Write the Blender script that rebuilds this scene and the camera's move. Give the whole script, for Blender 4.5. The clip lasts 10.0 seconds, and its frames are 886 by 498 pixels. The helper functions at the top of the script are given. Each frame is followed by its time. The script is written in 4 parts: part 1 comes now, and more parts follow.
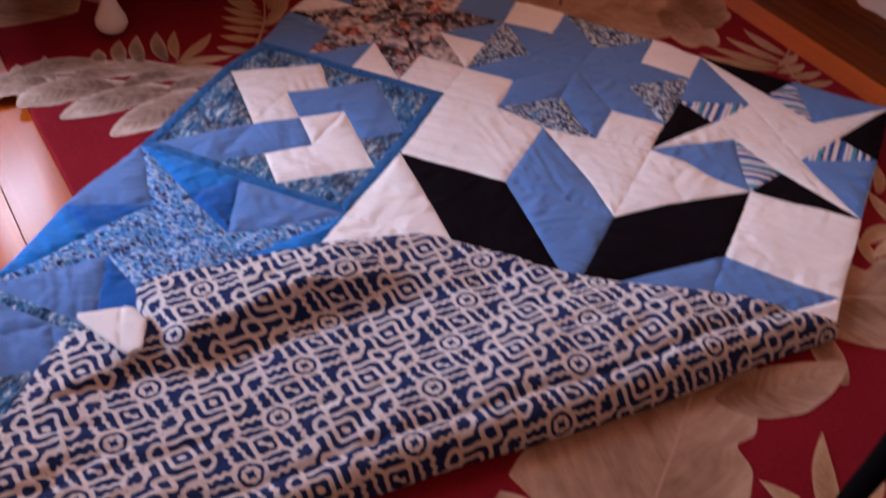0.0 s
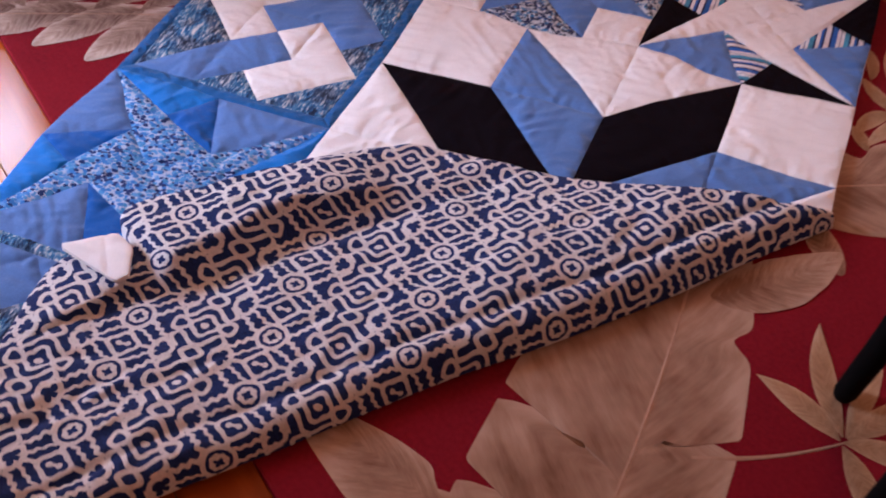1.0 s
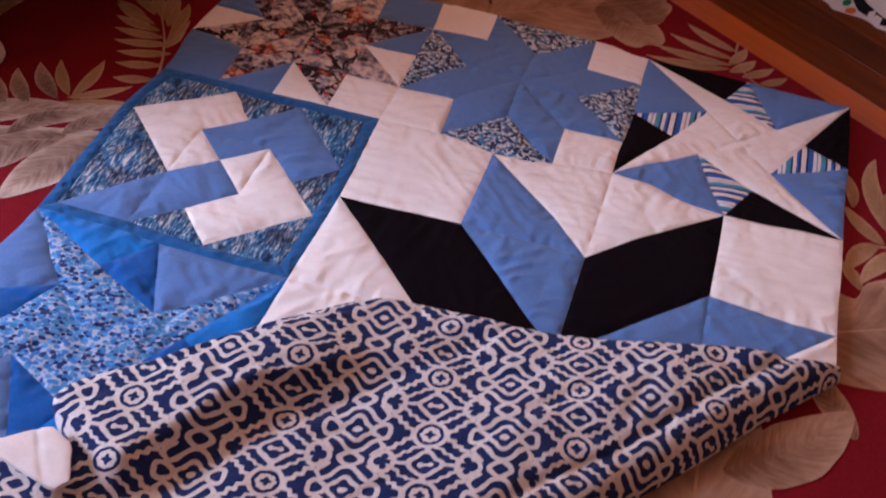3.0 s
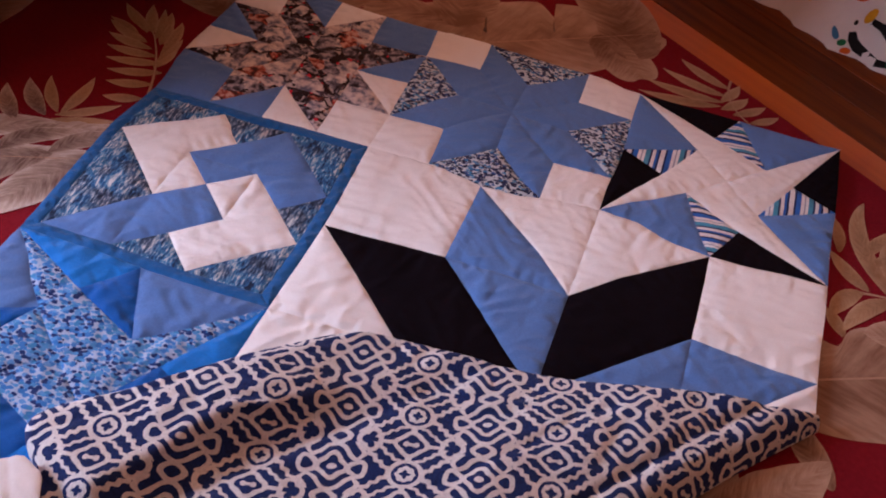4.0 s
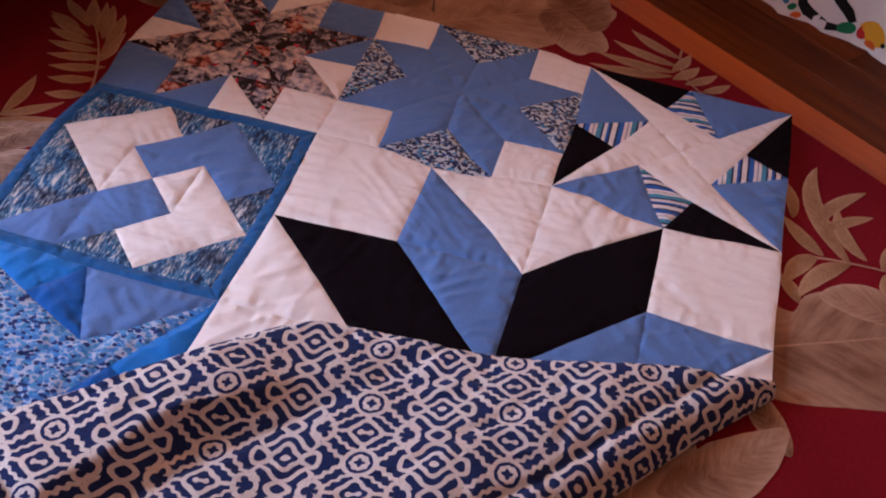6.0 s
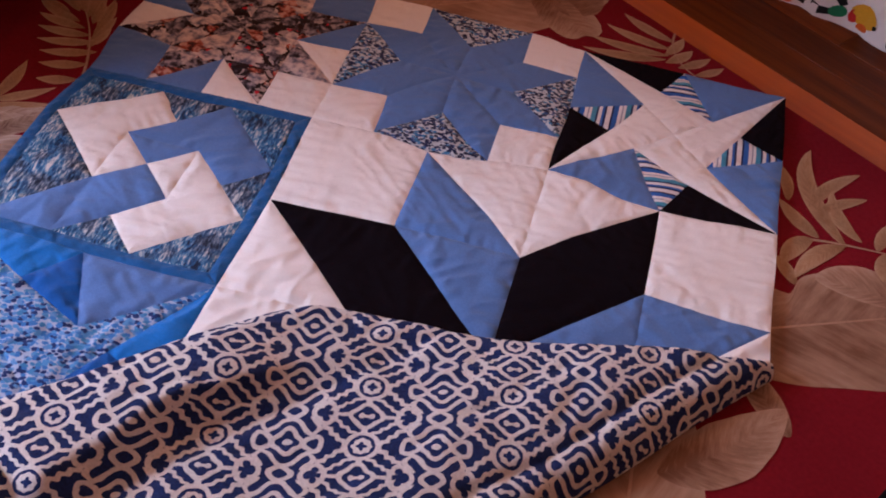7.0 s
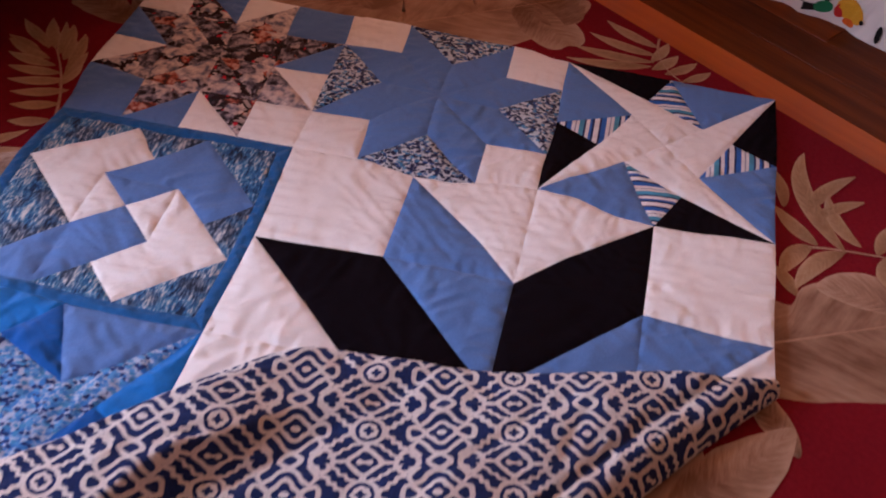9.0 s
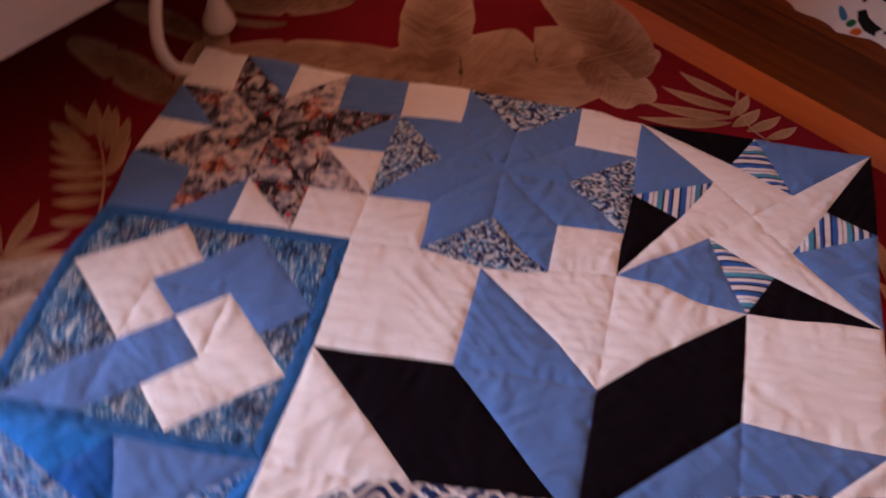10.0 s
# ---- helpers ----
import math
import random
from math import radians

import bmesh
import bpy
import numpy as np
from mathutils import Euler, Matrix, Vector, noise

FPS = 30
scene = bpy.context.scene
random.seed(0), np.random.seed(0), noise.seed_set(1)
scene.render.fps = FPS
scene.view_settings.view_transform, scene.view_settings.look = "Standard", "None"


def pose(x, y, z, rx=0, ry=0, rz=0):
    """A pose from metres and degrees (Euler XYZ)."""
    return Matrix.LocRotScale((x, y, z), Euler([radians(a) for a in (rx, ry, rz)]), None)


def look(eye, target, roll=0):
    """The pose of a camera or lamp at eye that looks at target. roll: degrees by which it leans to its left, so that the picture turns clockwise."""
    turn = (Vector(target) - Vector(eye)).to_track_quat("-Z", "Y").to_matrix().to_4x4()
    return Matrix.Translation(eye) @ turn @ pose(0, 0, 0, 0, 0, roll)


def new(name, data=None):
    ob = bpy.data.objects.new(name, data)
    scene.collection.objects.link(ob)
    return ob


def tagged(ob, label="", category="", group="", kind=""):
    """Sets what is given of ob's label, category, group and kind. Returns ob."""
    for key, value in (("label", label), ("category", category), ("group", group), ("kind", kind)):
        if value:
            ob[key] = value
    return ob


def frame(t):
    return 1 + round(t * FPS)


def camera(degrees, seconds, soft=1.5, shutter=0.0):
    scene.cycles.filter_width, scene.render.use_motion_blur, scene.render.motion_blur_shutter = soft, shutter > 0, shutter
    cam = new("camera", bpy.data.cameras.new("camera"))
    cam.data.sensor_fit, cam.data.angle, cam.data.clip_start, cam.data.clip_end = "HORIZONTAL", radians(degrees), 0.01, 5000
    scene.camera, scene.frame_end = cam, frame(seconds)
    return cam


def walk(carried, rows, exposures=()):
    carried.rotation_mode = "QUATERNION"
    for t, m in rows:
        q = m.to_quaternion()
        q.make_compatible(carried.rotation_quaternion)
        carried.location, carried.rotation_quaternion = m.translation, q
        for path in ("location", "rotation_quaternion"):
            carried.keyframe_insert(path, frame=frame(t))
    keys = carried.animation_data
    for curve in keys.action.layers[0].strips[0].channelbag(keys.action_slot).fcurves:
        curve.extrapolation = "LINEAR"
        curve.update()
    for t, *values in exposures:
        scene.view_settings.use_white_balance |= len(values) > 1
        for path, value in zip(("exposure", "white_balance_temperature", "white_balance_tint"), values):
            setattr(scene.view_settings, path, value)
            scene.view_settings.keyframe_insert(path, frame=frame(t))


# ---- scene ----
cam = camera(45.0, 10.0, soft=1.9, shutter=0.8)
PATH = [
    (0, (0.776, -1.538, 0.871), (0.264, -0.123, -0.446), 5.6),
    (0.5, (0.807, -1.54, 0.867), (0.321, -0.181, -0.518), 4.4),
    (0.7, (0.809, -1.539, 0.859), (0.315, -0.199, -0.546), 3.3),
    (1, (0.783, -1.522, 0.859), (0.322, -0.21, -0.578), 3.0),
    (1.2, (0.765, -1.481, 0.861), (0.284, -0.195, -0.6), 1.7),
    (1.5, (0.685, -1.427, 0.851), (0.338, -0.111, -0.615), 4.2),
    (2, (0.636, -1.386, 0.86), (0.315, -0.053, -0.596), 5.3),
    (2.5, (0.637, -1.384, 0.856), (0.343, -0.004, -0.562), 6.5),
    (2.7, (0.628, -1.386, 0.852), (0.343, 0.02, -0.542), 7.1),
    (3.8, (0.635, -1.362, 0.869), (0.337, 0.082, -0.482), 9.2),
    (4, (0.632, -1.358, 0.873), (0.352, 0.086, -0.482), 9.9),
    (4.5, (0.643, -1.354, 0.876), (0.36, 0.119, -0.448), 9.8),
    (5, (0.654, -1.346, 0.874), (0.392, 0.121, -0.459), 9.0),
    (5.5, (0.654, -1.341, 0.871), (0.416, 0.122, -0.471), 8.4),
    (5.7, (0.661, -1.339, 0.875), (0.421, 0.105, -0.488), 8.4),
    (7, (0.646, -1.345, 0.867), (0.448, 0.078, -0.524), 9.0),
    (7.5, (0.636, -1.349, 0.87), (0.424, 0.105, -0.486), 9.6),
    (8, (0.645, -1.347, 0.873), (0.428, 0.097, -0.493), 8.6),
    (8.5, (0.631, -1.337, 0.872), (0.443, 0.102, -0.504), 6.8),
    (9, (0.636, -1.296, 0.871), (0.454, 0.125, -0.524), 6.5),
    (9.3, (0.623, -1.239, 0.875), (0.411, 0.151, -0.526), 6.1),
    (9.5, (0.625, -1.224, 0.885), (0.321, 0.181, -0.505), 5.1),
    (9.7, (0.609, -1.196, 0.873), (0.31, 0.184, -0.532), 5.4),
    (9.8, (0.609, -1.182, 0.875), (0.308, 0.201, -0.531), 4.6),
    (10, (0.587, -1.15, 0.886), (0.308, 0.241, -0.524), 1.5),
]
walk(cam, [(t, look(eye, target, roll)) for t, eye, target, roll in PATH],
     exposures=[(0.0, -0.02, 6050, 5), (0.5, 0.05, 6050, 5), (1.5, 0.22, 6050, 5), (2.5, 0.12, 6050, 5), (4.0, -0.07, 6300, 8), (9.0, -0.09, 6300, 8), (10.0, -0.14, 6650, 10)])

# ---------------------------------------------------------------- world and light
world = bpy.data.worlds.new("world")
scene.world = world
world.use_nodes = True
wt = world.node_tree
sky = wt.nodes.new("ShaderNodeTexSky")
sky.sky_type, sky.sun_disc = "NISHITA", False
sky.sun_elevation, sky.sun_rotation = radians(52), radians(-104)
wt.links.new(sky.outputs[0], wt.nodes["Background"].inputs[0])
wt.nodes["Background"].inputs[1].default_value = 0.06

# the sun stands high in the west and reaches only the floor of the window bay
sun = bpy.data.lights.new("sun", "SUN")
sun.energy, sun.angle, sun.color = 5.0, radians(0.6), (1.0, 0.90, 0.78)
new("sun", sun).matrix_world = look((-math.cos(radians(14)) * math.cos(radians(52)), -math.sin(radians(14)) * math.cos(radians(52)), math.sin(radians(52))), (0, 0, 0))

# daylight in the wide window and in the smaller high window beside it
WEST = -2.20
OPENINGS = ((-2.10, -0.95, 0.20, 2.30), (0.95, 1.40, 2.02, 2.45))
SOUTH_GAP, NORTH_GAP = (0.20, 1.50, 1.25, 2.45), (0.45, 1.40, 1.68, 2.50)     # unseen openings, added to hold the warm fill lamps
DAY = 37.5     # watts on each square metre of opening, times pi
for (y0, y1, z0, z1), share in zip(OPENINGS, (1.0, 1.5)):     # the high window is set brighter for its glare on the floor
    lamp = bpy.data.lights.new("daylight", "AREA")
    lamp.shape, lamp.size, lamp.size_y = "RECTANGLE", z1 - z0 - 0.06, y1 - y0 - 0.06
    lamp.energy, lamp.color = share * DAY * math.pi * lamp.size * lamp.size_y, (0.77, 0.83, 1.11)
    door_lamp = new("daylight", lamp)
    door_lamp.matrix_world = look((WEST - 0.02, (y0 + y1) / 2, (z0 + z1) / 2), (1.0, (y0 + y1) / 2, (z0 + z1) / 2))


# warm fill lamps without a known source, one in each added opening
for (x0, x1, z0, z1), y, glow in ((SOUTH_GAP, -3.42, 1.5), (NORTH_GAP, 2.42, 18.5)):
    lamp = bpy.data.lights.new("warm_fill", "AREA")
    lamp.shape, lamp.size, lamp.size_y = "RECTANGLE", z1 - z0 - 0.06, x1 - x0 - 0.06
    lamp.energy, lamp.color = glow * math.pi * lamp.size * lamp.size_y, (1.0, 0.52, 0.34)
    new("warm_fill", lamp).matrix_world = look(((x0 + x1) / 2, y, (z0 + z1) / 2), ((x0 + x1) / 2, 0.0, (z0 + z1) / 2))


# ---------------------------------------------------------------- node helpers
class Nodes:
    """Short hand for building a material's node tree."""

    def __init__(self, name, rough=0.85, spec=0.25):
        self.mat = bpy.data.materials.new(name)
        self.mat.use_nodes = True
        self.t = self.mat.node_tree
        self.bsdf = self.t.nodes["Principled BSDF"]
        self.bsdf.inputs["Roughness"].default_value = rough
        self.bsdf.inputs["Specular IOR Level"].default_value = spec

    def node(self, kind, **props):
        n = self.t.nodes.new(kind)
        for key, value in props.items():
            setattr(n, key, value)
        return n

    def put(self, socket, value):
        if hasattr(value, "is_linked"):
            self.t.links.new(value, socket)
        else:
            socket.default_value = value

    def m(self, op, a, b=0.0, c=0.0):
        n = self.node("ShaderNodeMath", operation=op)
        for s, v in zip(n.inputs, (a, b, c)):
            self.put(s, v)
        return n.outputs[0]

    def coord(self, which="Object"):
        return self.node("ShaderNodeTexCoord").outputs[which]

    def mapping(self, vec, scale=(1, 1, 1), rot=(0, 0, 0), loc=(0, 0, 0)):
        n = self.node("ShaderNodeMapping")
        self.put(n.inputs[0], vec)
        n.inputs["Scale"].default_value = scale
        n.inputs["Rotation"].default_value = rot
        n.inputs["Location"].default_value = loc
        return n.outputs[0]

    def noise(self, vec, scale, detail=4.0, rough=0.55):
        n = self.node("ShaderNodeTexNoise")
        self.put(n.inputs["Vector"], vec)
        n.inputs["Scale"].default_value, n.inputs["Detail"].default_value, n.inputs["Roughness"].default_value = scale, detail, rough
        return n.outputs["Fac"]

    def voronoi(self, vec, scale, feature="F1", rand=1.0):
        n = self.node("ShaderNodeTexVoronoi", feature=feature)
        self.put(n.inputs["Vector"], vec)
        n.inputs["Scale"].default_value, n.inputs["Randomness"].default_value = scale, rand
        return n

    def ramp(self, fac, stops, interp="LINEAR"):
        n = self.node("ShaderNodeValToRGB")
        self.put(n.inputs[0], fac)
        r = n.color_ramp
        r.interpolation = interp
        while len(r.elements) < len(stops):
            r.elements.new(0.5)
        for e, (p, col) in zip(r.elements, stops):
            e.position, e.color = p, (*col, 1)
        return n.outputs[0]

    def mix(self, fac, a, b, blend="MIX"):
        n = self.node("ShaderNodeMix", data_type="RGBA", blend_type=blend)
        self.put(n.inputs[0], fac)
        for s, v in ((n.inputs[6], a), (n.inputs[7], b)):
            self.put(s, (*v, 1) if isinstance(v, tuple) and len(v) == 3 else v)
        return n.outputs[2]

    def color(self, c):
        self.put(self.bsdf.inputs["Base Color"], (*c, 1) if isinstance(c, tuple) else c)

    def bump(self, height, strength, dist=0.001):
        n = self.node("ShaderNodeBump")
        self.put(n.inputs["Height"], height)
        n.inputs["Strength"].default_value, n.inputs["Distance"].default_value = strength, dist
        if self.bsdf.inputs["Normal"].is_linked:
            self.t.links.new(self.bsdf.inputs["Normal"].links[0].from_socket, n.inputs["Normal"])
        self.t.links.new(n.outputs[0], self.bsdf.inputs["Normal"])

    def weave(self, vec, pitch=0.0006, strength=0.25):
        """Fine threads of a plain weave."""
        sep = self.node("ShaderNodeSeparateXYZ")
        self.put(sep.inputs[0], vec)
        k = 2 * math.pi / pitch
        a = self.m("SINE", self.m("MULTIPLY", sep.outputs[0], k))
        b = self.m("SINE", self.m("MULTIPLY", sep.outputs[1], k))
        self.bump(self.m("MULTIPLY", a, b), strength, 0.0003)

    def puckers(self, vec, strength=1.0):
        """Drag lines and small crinkles that quilting draws into the cloth."""
        a = self.noise(self.mapping(vec, (15, 48, 1), (0, 0, -0.75)), 1.0, 1, 0.5)
        b = self.noise(self.mapping(vec, (30, 14, 1), (0, 0, 0.5)), 1.0, 1, 0.5)
        where = self.noise(self.mapping(vec, (1, 1, 0.2)), 7, 1)
        mixn = self.node("ShaderNodeMix")
        self.put(mixn.inputs[0], self.m("SMOOTH_MIN", 1.0, self.m("MAXIMUM", self.m("MULTIPLY_ADD", where, 5.0, -2.0), 0.0), 0.1))
        self.put(mixn.inputs[2], a)
        self.put(mixn.inputs[3], b)
        self.bump(mixn.outputs[0], 0.50 * strength, 0.010)
        self.bump(self.noise(self.mapping(vec, (1, 1, 0.2)), 120, 2, 0.5), 0.25 * strength, 0.002)


def cotton(name, col, vary=0.10, rough=0.9, sheen=0.15):
    n = Nodes(name, rough, 0.2)
    co = n.coord()
    big = n.noise(co, 7, 3)
    fine = n.noise(co, 420, 2)
    f = n.m("ADD", n.m("MULTIPLY", big, 0.25), n.m("MULTIPLY", fine, 0.75))
    dark = tuple(c * (1 - vary) for c in col)
    light = tuple(min(1, c * (1 + vary)) for c in col)
    n.color(n.ramp(f, [(0.32, dark), (0.68, light)]))
    n.puckers(co)
    n.weave(co)
    n.bsdf.inputs["Sheen Weight"].default_value = sheen
    return n.mat


def speckle(name, ground, stops, scale, stretch=(1, 1, 1), rot=0.0, size=0.5):
    """A cotton printed with small crowded dabs of several colours on a paler ground."""
    n = Nodes(name, 0.9, 0.2)
    co = n.coord()
    nz = n.node("ShaderNodeTexNoise")
    n.put(nz.inputs["Vector"], co)
    nz.inputs["Scale"].default_value = 210
    add = n.node("ShaderNodeVectorMath", operation="MULTIPLY_ADD")
    n.put(add.inputs[0], nz.outputs["Color"])
    add.inputs[1].default_value = (0.004, 0.004, 0)
    n.put(add.inputs[2], n.mapping(co, stretch, (0, 0, rot)))
    vo = n.voronoi(add.outputs[0], scale)
    sep = n.node("ShaderNodeSeparateColor")
    n.put(sep.inputs[0], vo.outputs["Color"])
    dab = n.ramp(sep.outputs[0], stops, "CONSTANT")
    inside_dab = n.m("LESS_THAN", vo.outputs["Distance"], n.m("MULTIPLY_ADD", sep.outputs[1], 0.25, size - 0.12))
    n.color(n.mix(inside_dab, ground, dab))
    n.puckers(co)
    n.weave(co)
    n.bsdf.inputs["Sheen Weight"].default_value = 0.1
    return n.mat


def brushed(name, rot):
    """A cotton printed with short brush strokes of navy, blue, teal and grey-white."""
    n = Nodes(name, 0.9, 0.2)
    co = n.coord()
    v = n.mapping(co, (1.0, 0.26, 1), (0, 0, rot))
    a, b = n.noise(v, 370, 3, 0.62), n.noise(v, 110, 2, 0.5)
    f = n.m("ADD", n.m("MULTIPLY", a, 0.62), n.m("MULTIPLY", b, 0.38))
    tone = n.ramp(f, [(0.39, (0.012, 0.022, 0.055)), (0.45, (0.025, 0.08, 0.20)), (0.505, (0.04, 0.16, 0.33)), (0.55, (0.15, 0.26, 0.38)), (0.60, (0.48, 0.49, 0.53)), (0.68, (0.66, 0.63, 0.62))])
    grey = n.ramp(f, [(0.40, (0.015, 0.02, 0.04)), (0.48, (0.05, 0.075, 0.13)), (0.55, (0.18, 0.21, 0.28)), (0.62, (0.54, 0.52, 0.52))])
    n.color(n.mix(n.ramp(n.noise(co, 26, 2), [(0.46, (0, 0, 0)), (0.60, (1, 1, 1))]), tone, grey))
    n.puckers(co)
    n.weave(co)
    return n.mat


# ---------------------------------------------------------------- materials
WHITE = cotton("cream_white_cotton", (0.82, 0.755, 0.745), 0.025)
BLUE = cotton("cornflower_blue_cotton", (0.091, 0.187, 0.445), 0.10)
TEAL = cotton("bright_blue_cotton", (0.008, 0.165, 0.55), 0.12)
ROYAL = cotton("royal_blue_cotton", (0.001, 0.085, 0.36), 0.12)
BINDING = cotton("blue_binding_cotton", (0.009, 0.095, 0.29), 0.12)
BLACK = cotton("black_cotton", (0.0065, 0.0040, 0.0065), 0.15, sheen=0.0)
BLACK.node_tree.nodes["Principled BSDF"].inputs["Specular IOR Level"].default_value = 0.03
PEBBLE = speckle("pebble_print_cotton", (0.36, 0.44, 0.62), [(0.0, (0.04, 0.18, 0.50)), (0.32, (0.08, 0.27, 0.58)), (0.50, (0.010, 0.03, 0.14)), (0.74, (0.05, 0.22, 0.47)), (0.85, (0.10, 0.26, 0.56))], 172, (1, 1.35, 1), 0.2, 0.64)
NAVYDAB = speckle("navy_dab_print_cotton", (0.50, 0.54, 0.60), [(0.0, (0.012, 0.018, 0.07)), (0.50, (0.03, 0.08, 0.24)), (0.66, (0.012, 0.015, 0.05)), (0.86, (0.05, 0.20, 0.40))], 175, (1, 1.5, 1), 0.9, 0.58)
WATER, WATER_CROSS = brushed("brushed_water_print_cotton", 0.95), brushed("brushed_water_print_cotton_turned", -0.35)


def floral():
    """Dark cotton crowded with pale, slate and red blossoms; each patch is cut from its own stretch of the cloth."""
    n = Nodes("dark_floral_print_cotton", 0.9, 0.2)
    flat = n.coord()
    rnd = n.node("ShaderNodeObjectInfo").outputs["Random"]
    cut = n.node("ShaderNodeCombineXYZ")
    n.put(cut.inputs[0], n.m("MULTIPLY", rnd, 7.0))
    n.put(cut.inputs[1], n.m("MULTIPLY", rnd, 3.0))
    moved = n.node("ShaderNodeVectorMath", operation="ADD")
    n.put(moved.inputs[0], flat)
    n.put(moved.inputs[1], cut.outputs[0])
    co = moved.outputs[0]
    nz = n.node("ShaderNodeTexNoise")
    n.put(nz.inputs["Vector"], co)
    nz.inputs["Scale"].default_value = 55
    add = n.node("ShaderNodeVectorMath", operation="MULTIPLY_ADD")
    n.put(add.inputs[0], nz.outputs["Color"])
    add.inputs[1].default_value = (0.025, 0.025, 0)
    n.put(add.inputs[2], co)
    big, small = n.voronoi(add.outputs[0], 34), n.voronoi(add.outputs[0], 150)
    s1, s2 = n.node("ShaderNodeSeparateColor"), n.node("ShaderNodeSeparateColor")
    n.put(s1.inputs[0], big.outputs["Color"])
    n.put(s2.inputs[0], small.outputs["Color"])
    pale = n.ramp(n.noise(co, 80, 3), [(0.36, (0.13, 0.13, 0.19)), (0.46, (0.40, 0.33, 0.35)), (0.56, (0.62, 0.50, 0.48)), (0.66, (0.70, 0.60, 0.57))])
    slate = n.ramp(n.noise(co, 95, 3), [(0.40, (0.022, 0.014, 0.018)), (0.50, (0.12, 0.10, 0.13)), (0.62, (0.37, 0.31, 0.34))])
    warm = n.ramp(n.noise(co, 100, 3), [(0.38, (0.06, 0.02, 0.02)), (0.5, (0.34, 0.07, 0.045)), (0.62, (0.58, 0.33, 0.27))])
    petals = n.mix(n.m("GREATER_THAN", s1.outputs[0], 0.50), pale, slate)
    petals = n.mix(n.m("GREATER_THAN", s1.outputs[0], 0.88), petals, warm)
    between = n.ramp(s2.outputs[0], [(0.0, (0.022, 0.009, 0.011)), (0.50, (0.07, 0.045, 0.06)), (0.66, (0.42, 0.34, 0.34)), (0.78, (0.020, 0.016, 0.02)), (0.92, (0.36, 0.09, 0.05)), (0.95, (0.55, 0.015, 0.04))], "CONSTANT")
    # blossoms fill the middle of the large cells; leaves, berries and dark ground lie between, more of them in some cuts
    fill = n.m("MULTIPLY_ADD", n.m("FRACT", n.m("MULTIPLY", rnd, 37.0)), 0.38, 0.16)
    petal = n.m("LESS_THAN", big.outputs["Distance"], n.m("MULTIPLY_ADD", n.noise(co, 130, 2), 0.5, fill))
    speck = n.m("GREATER_THAN", n.m("ADD", small.outputs["Distance"], n.m("MULTIPLY", s2.outputs[1], 0.8)), 0.17)
    n.color(n.mix(n.m("MULTIPLY", petal, speck), between, petals))
    n.puckers(flat)
    n.weave(flat)
    return n.mat


FLORAL = floral()


def stripes(name, ang):
    n = Nodes(name, 0.9, 0.2)
    co = n.coord()
    v = n.mapping(co, (1, 1, 1), (0, 0, ang))
    sep = n.node("ShaderNodeSeparateXYZ")
    n.put(sep.inputs[0], v)
    x = n.m("FRACT", n.m("MULTIPLY", n.m("ADD", sep.outputs[0], 5.0), 1 / 0.045))
    W, N, B, M, K = (0.72, 0.68, 0.70), (0.02, 0.03, 0.10), (0.03, 0.12, 0.42), (0.07, 0.27, 0.42), (0.30, 0.30, 0.40)
    n.color(n.ramp(x, [(0.0, W), (0.14, N), (0.20, B), (0.34, W), (0.44, K), (0.48, W), (0.56, M), (0.70, N), (0.76, W), (0.86, B), (0.93, N)], "CONSTANT"))
    n.puckers(co)
    n.weave(co)
    return n.mat


STRIPE_V, STRIPE_H = stripes("striped_cotton_upright", 0.0), stripes("striped_cotton_level", 1.45)


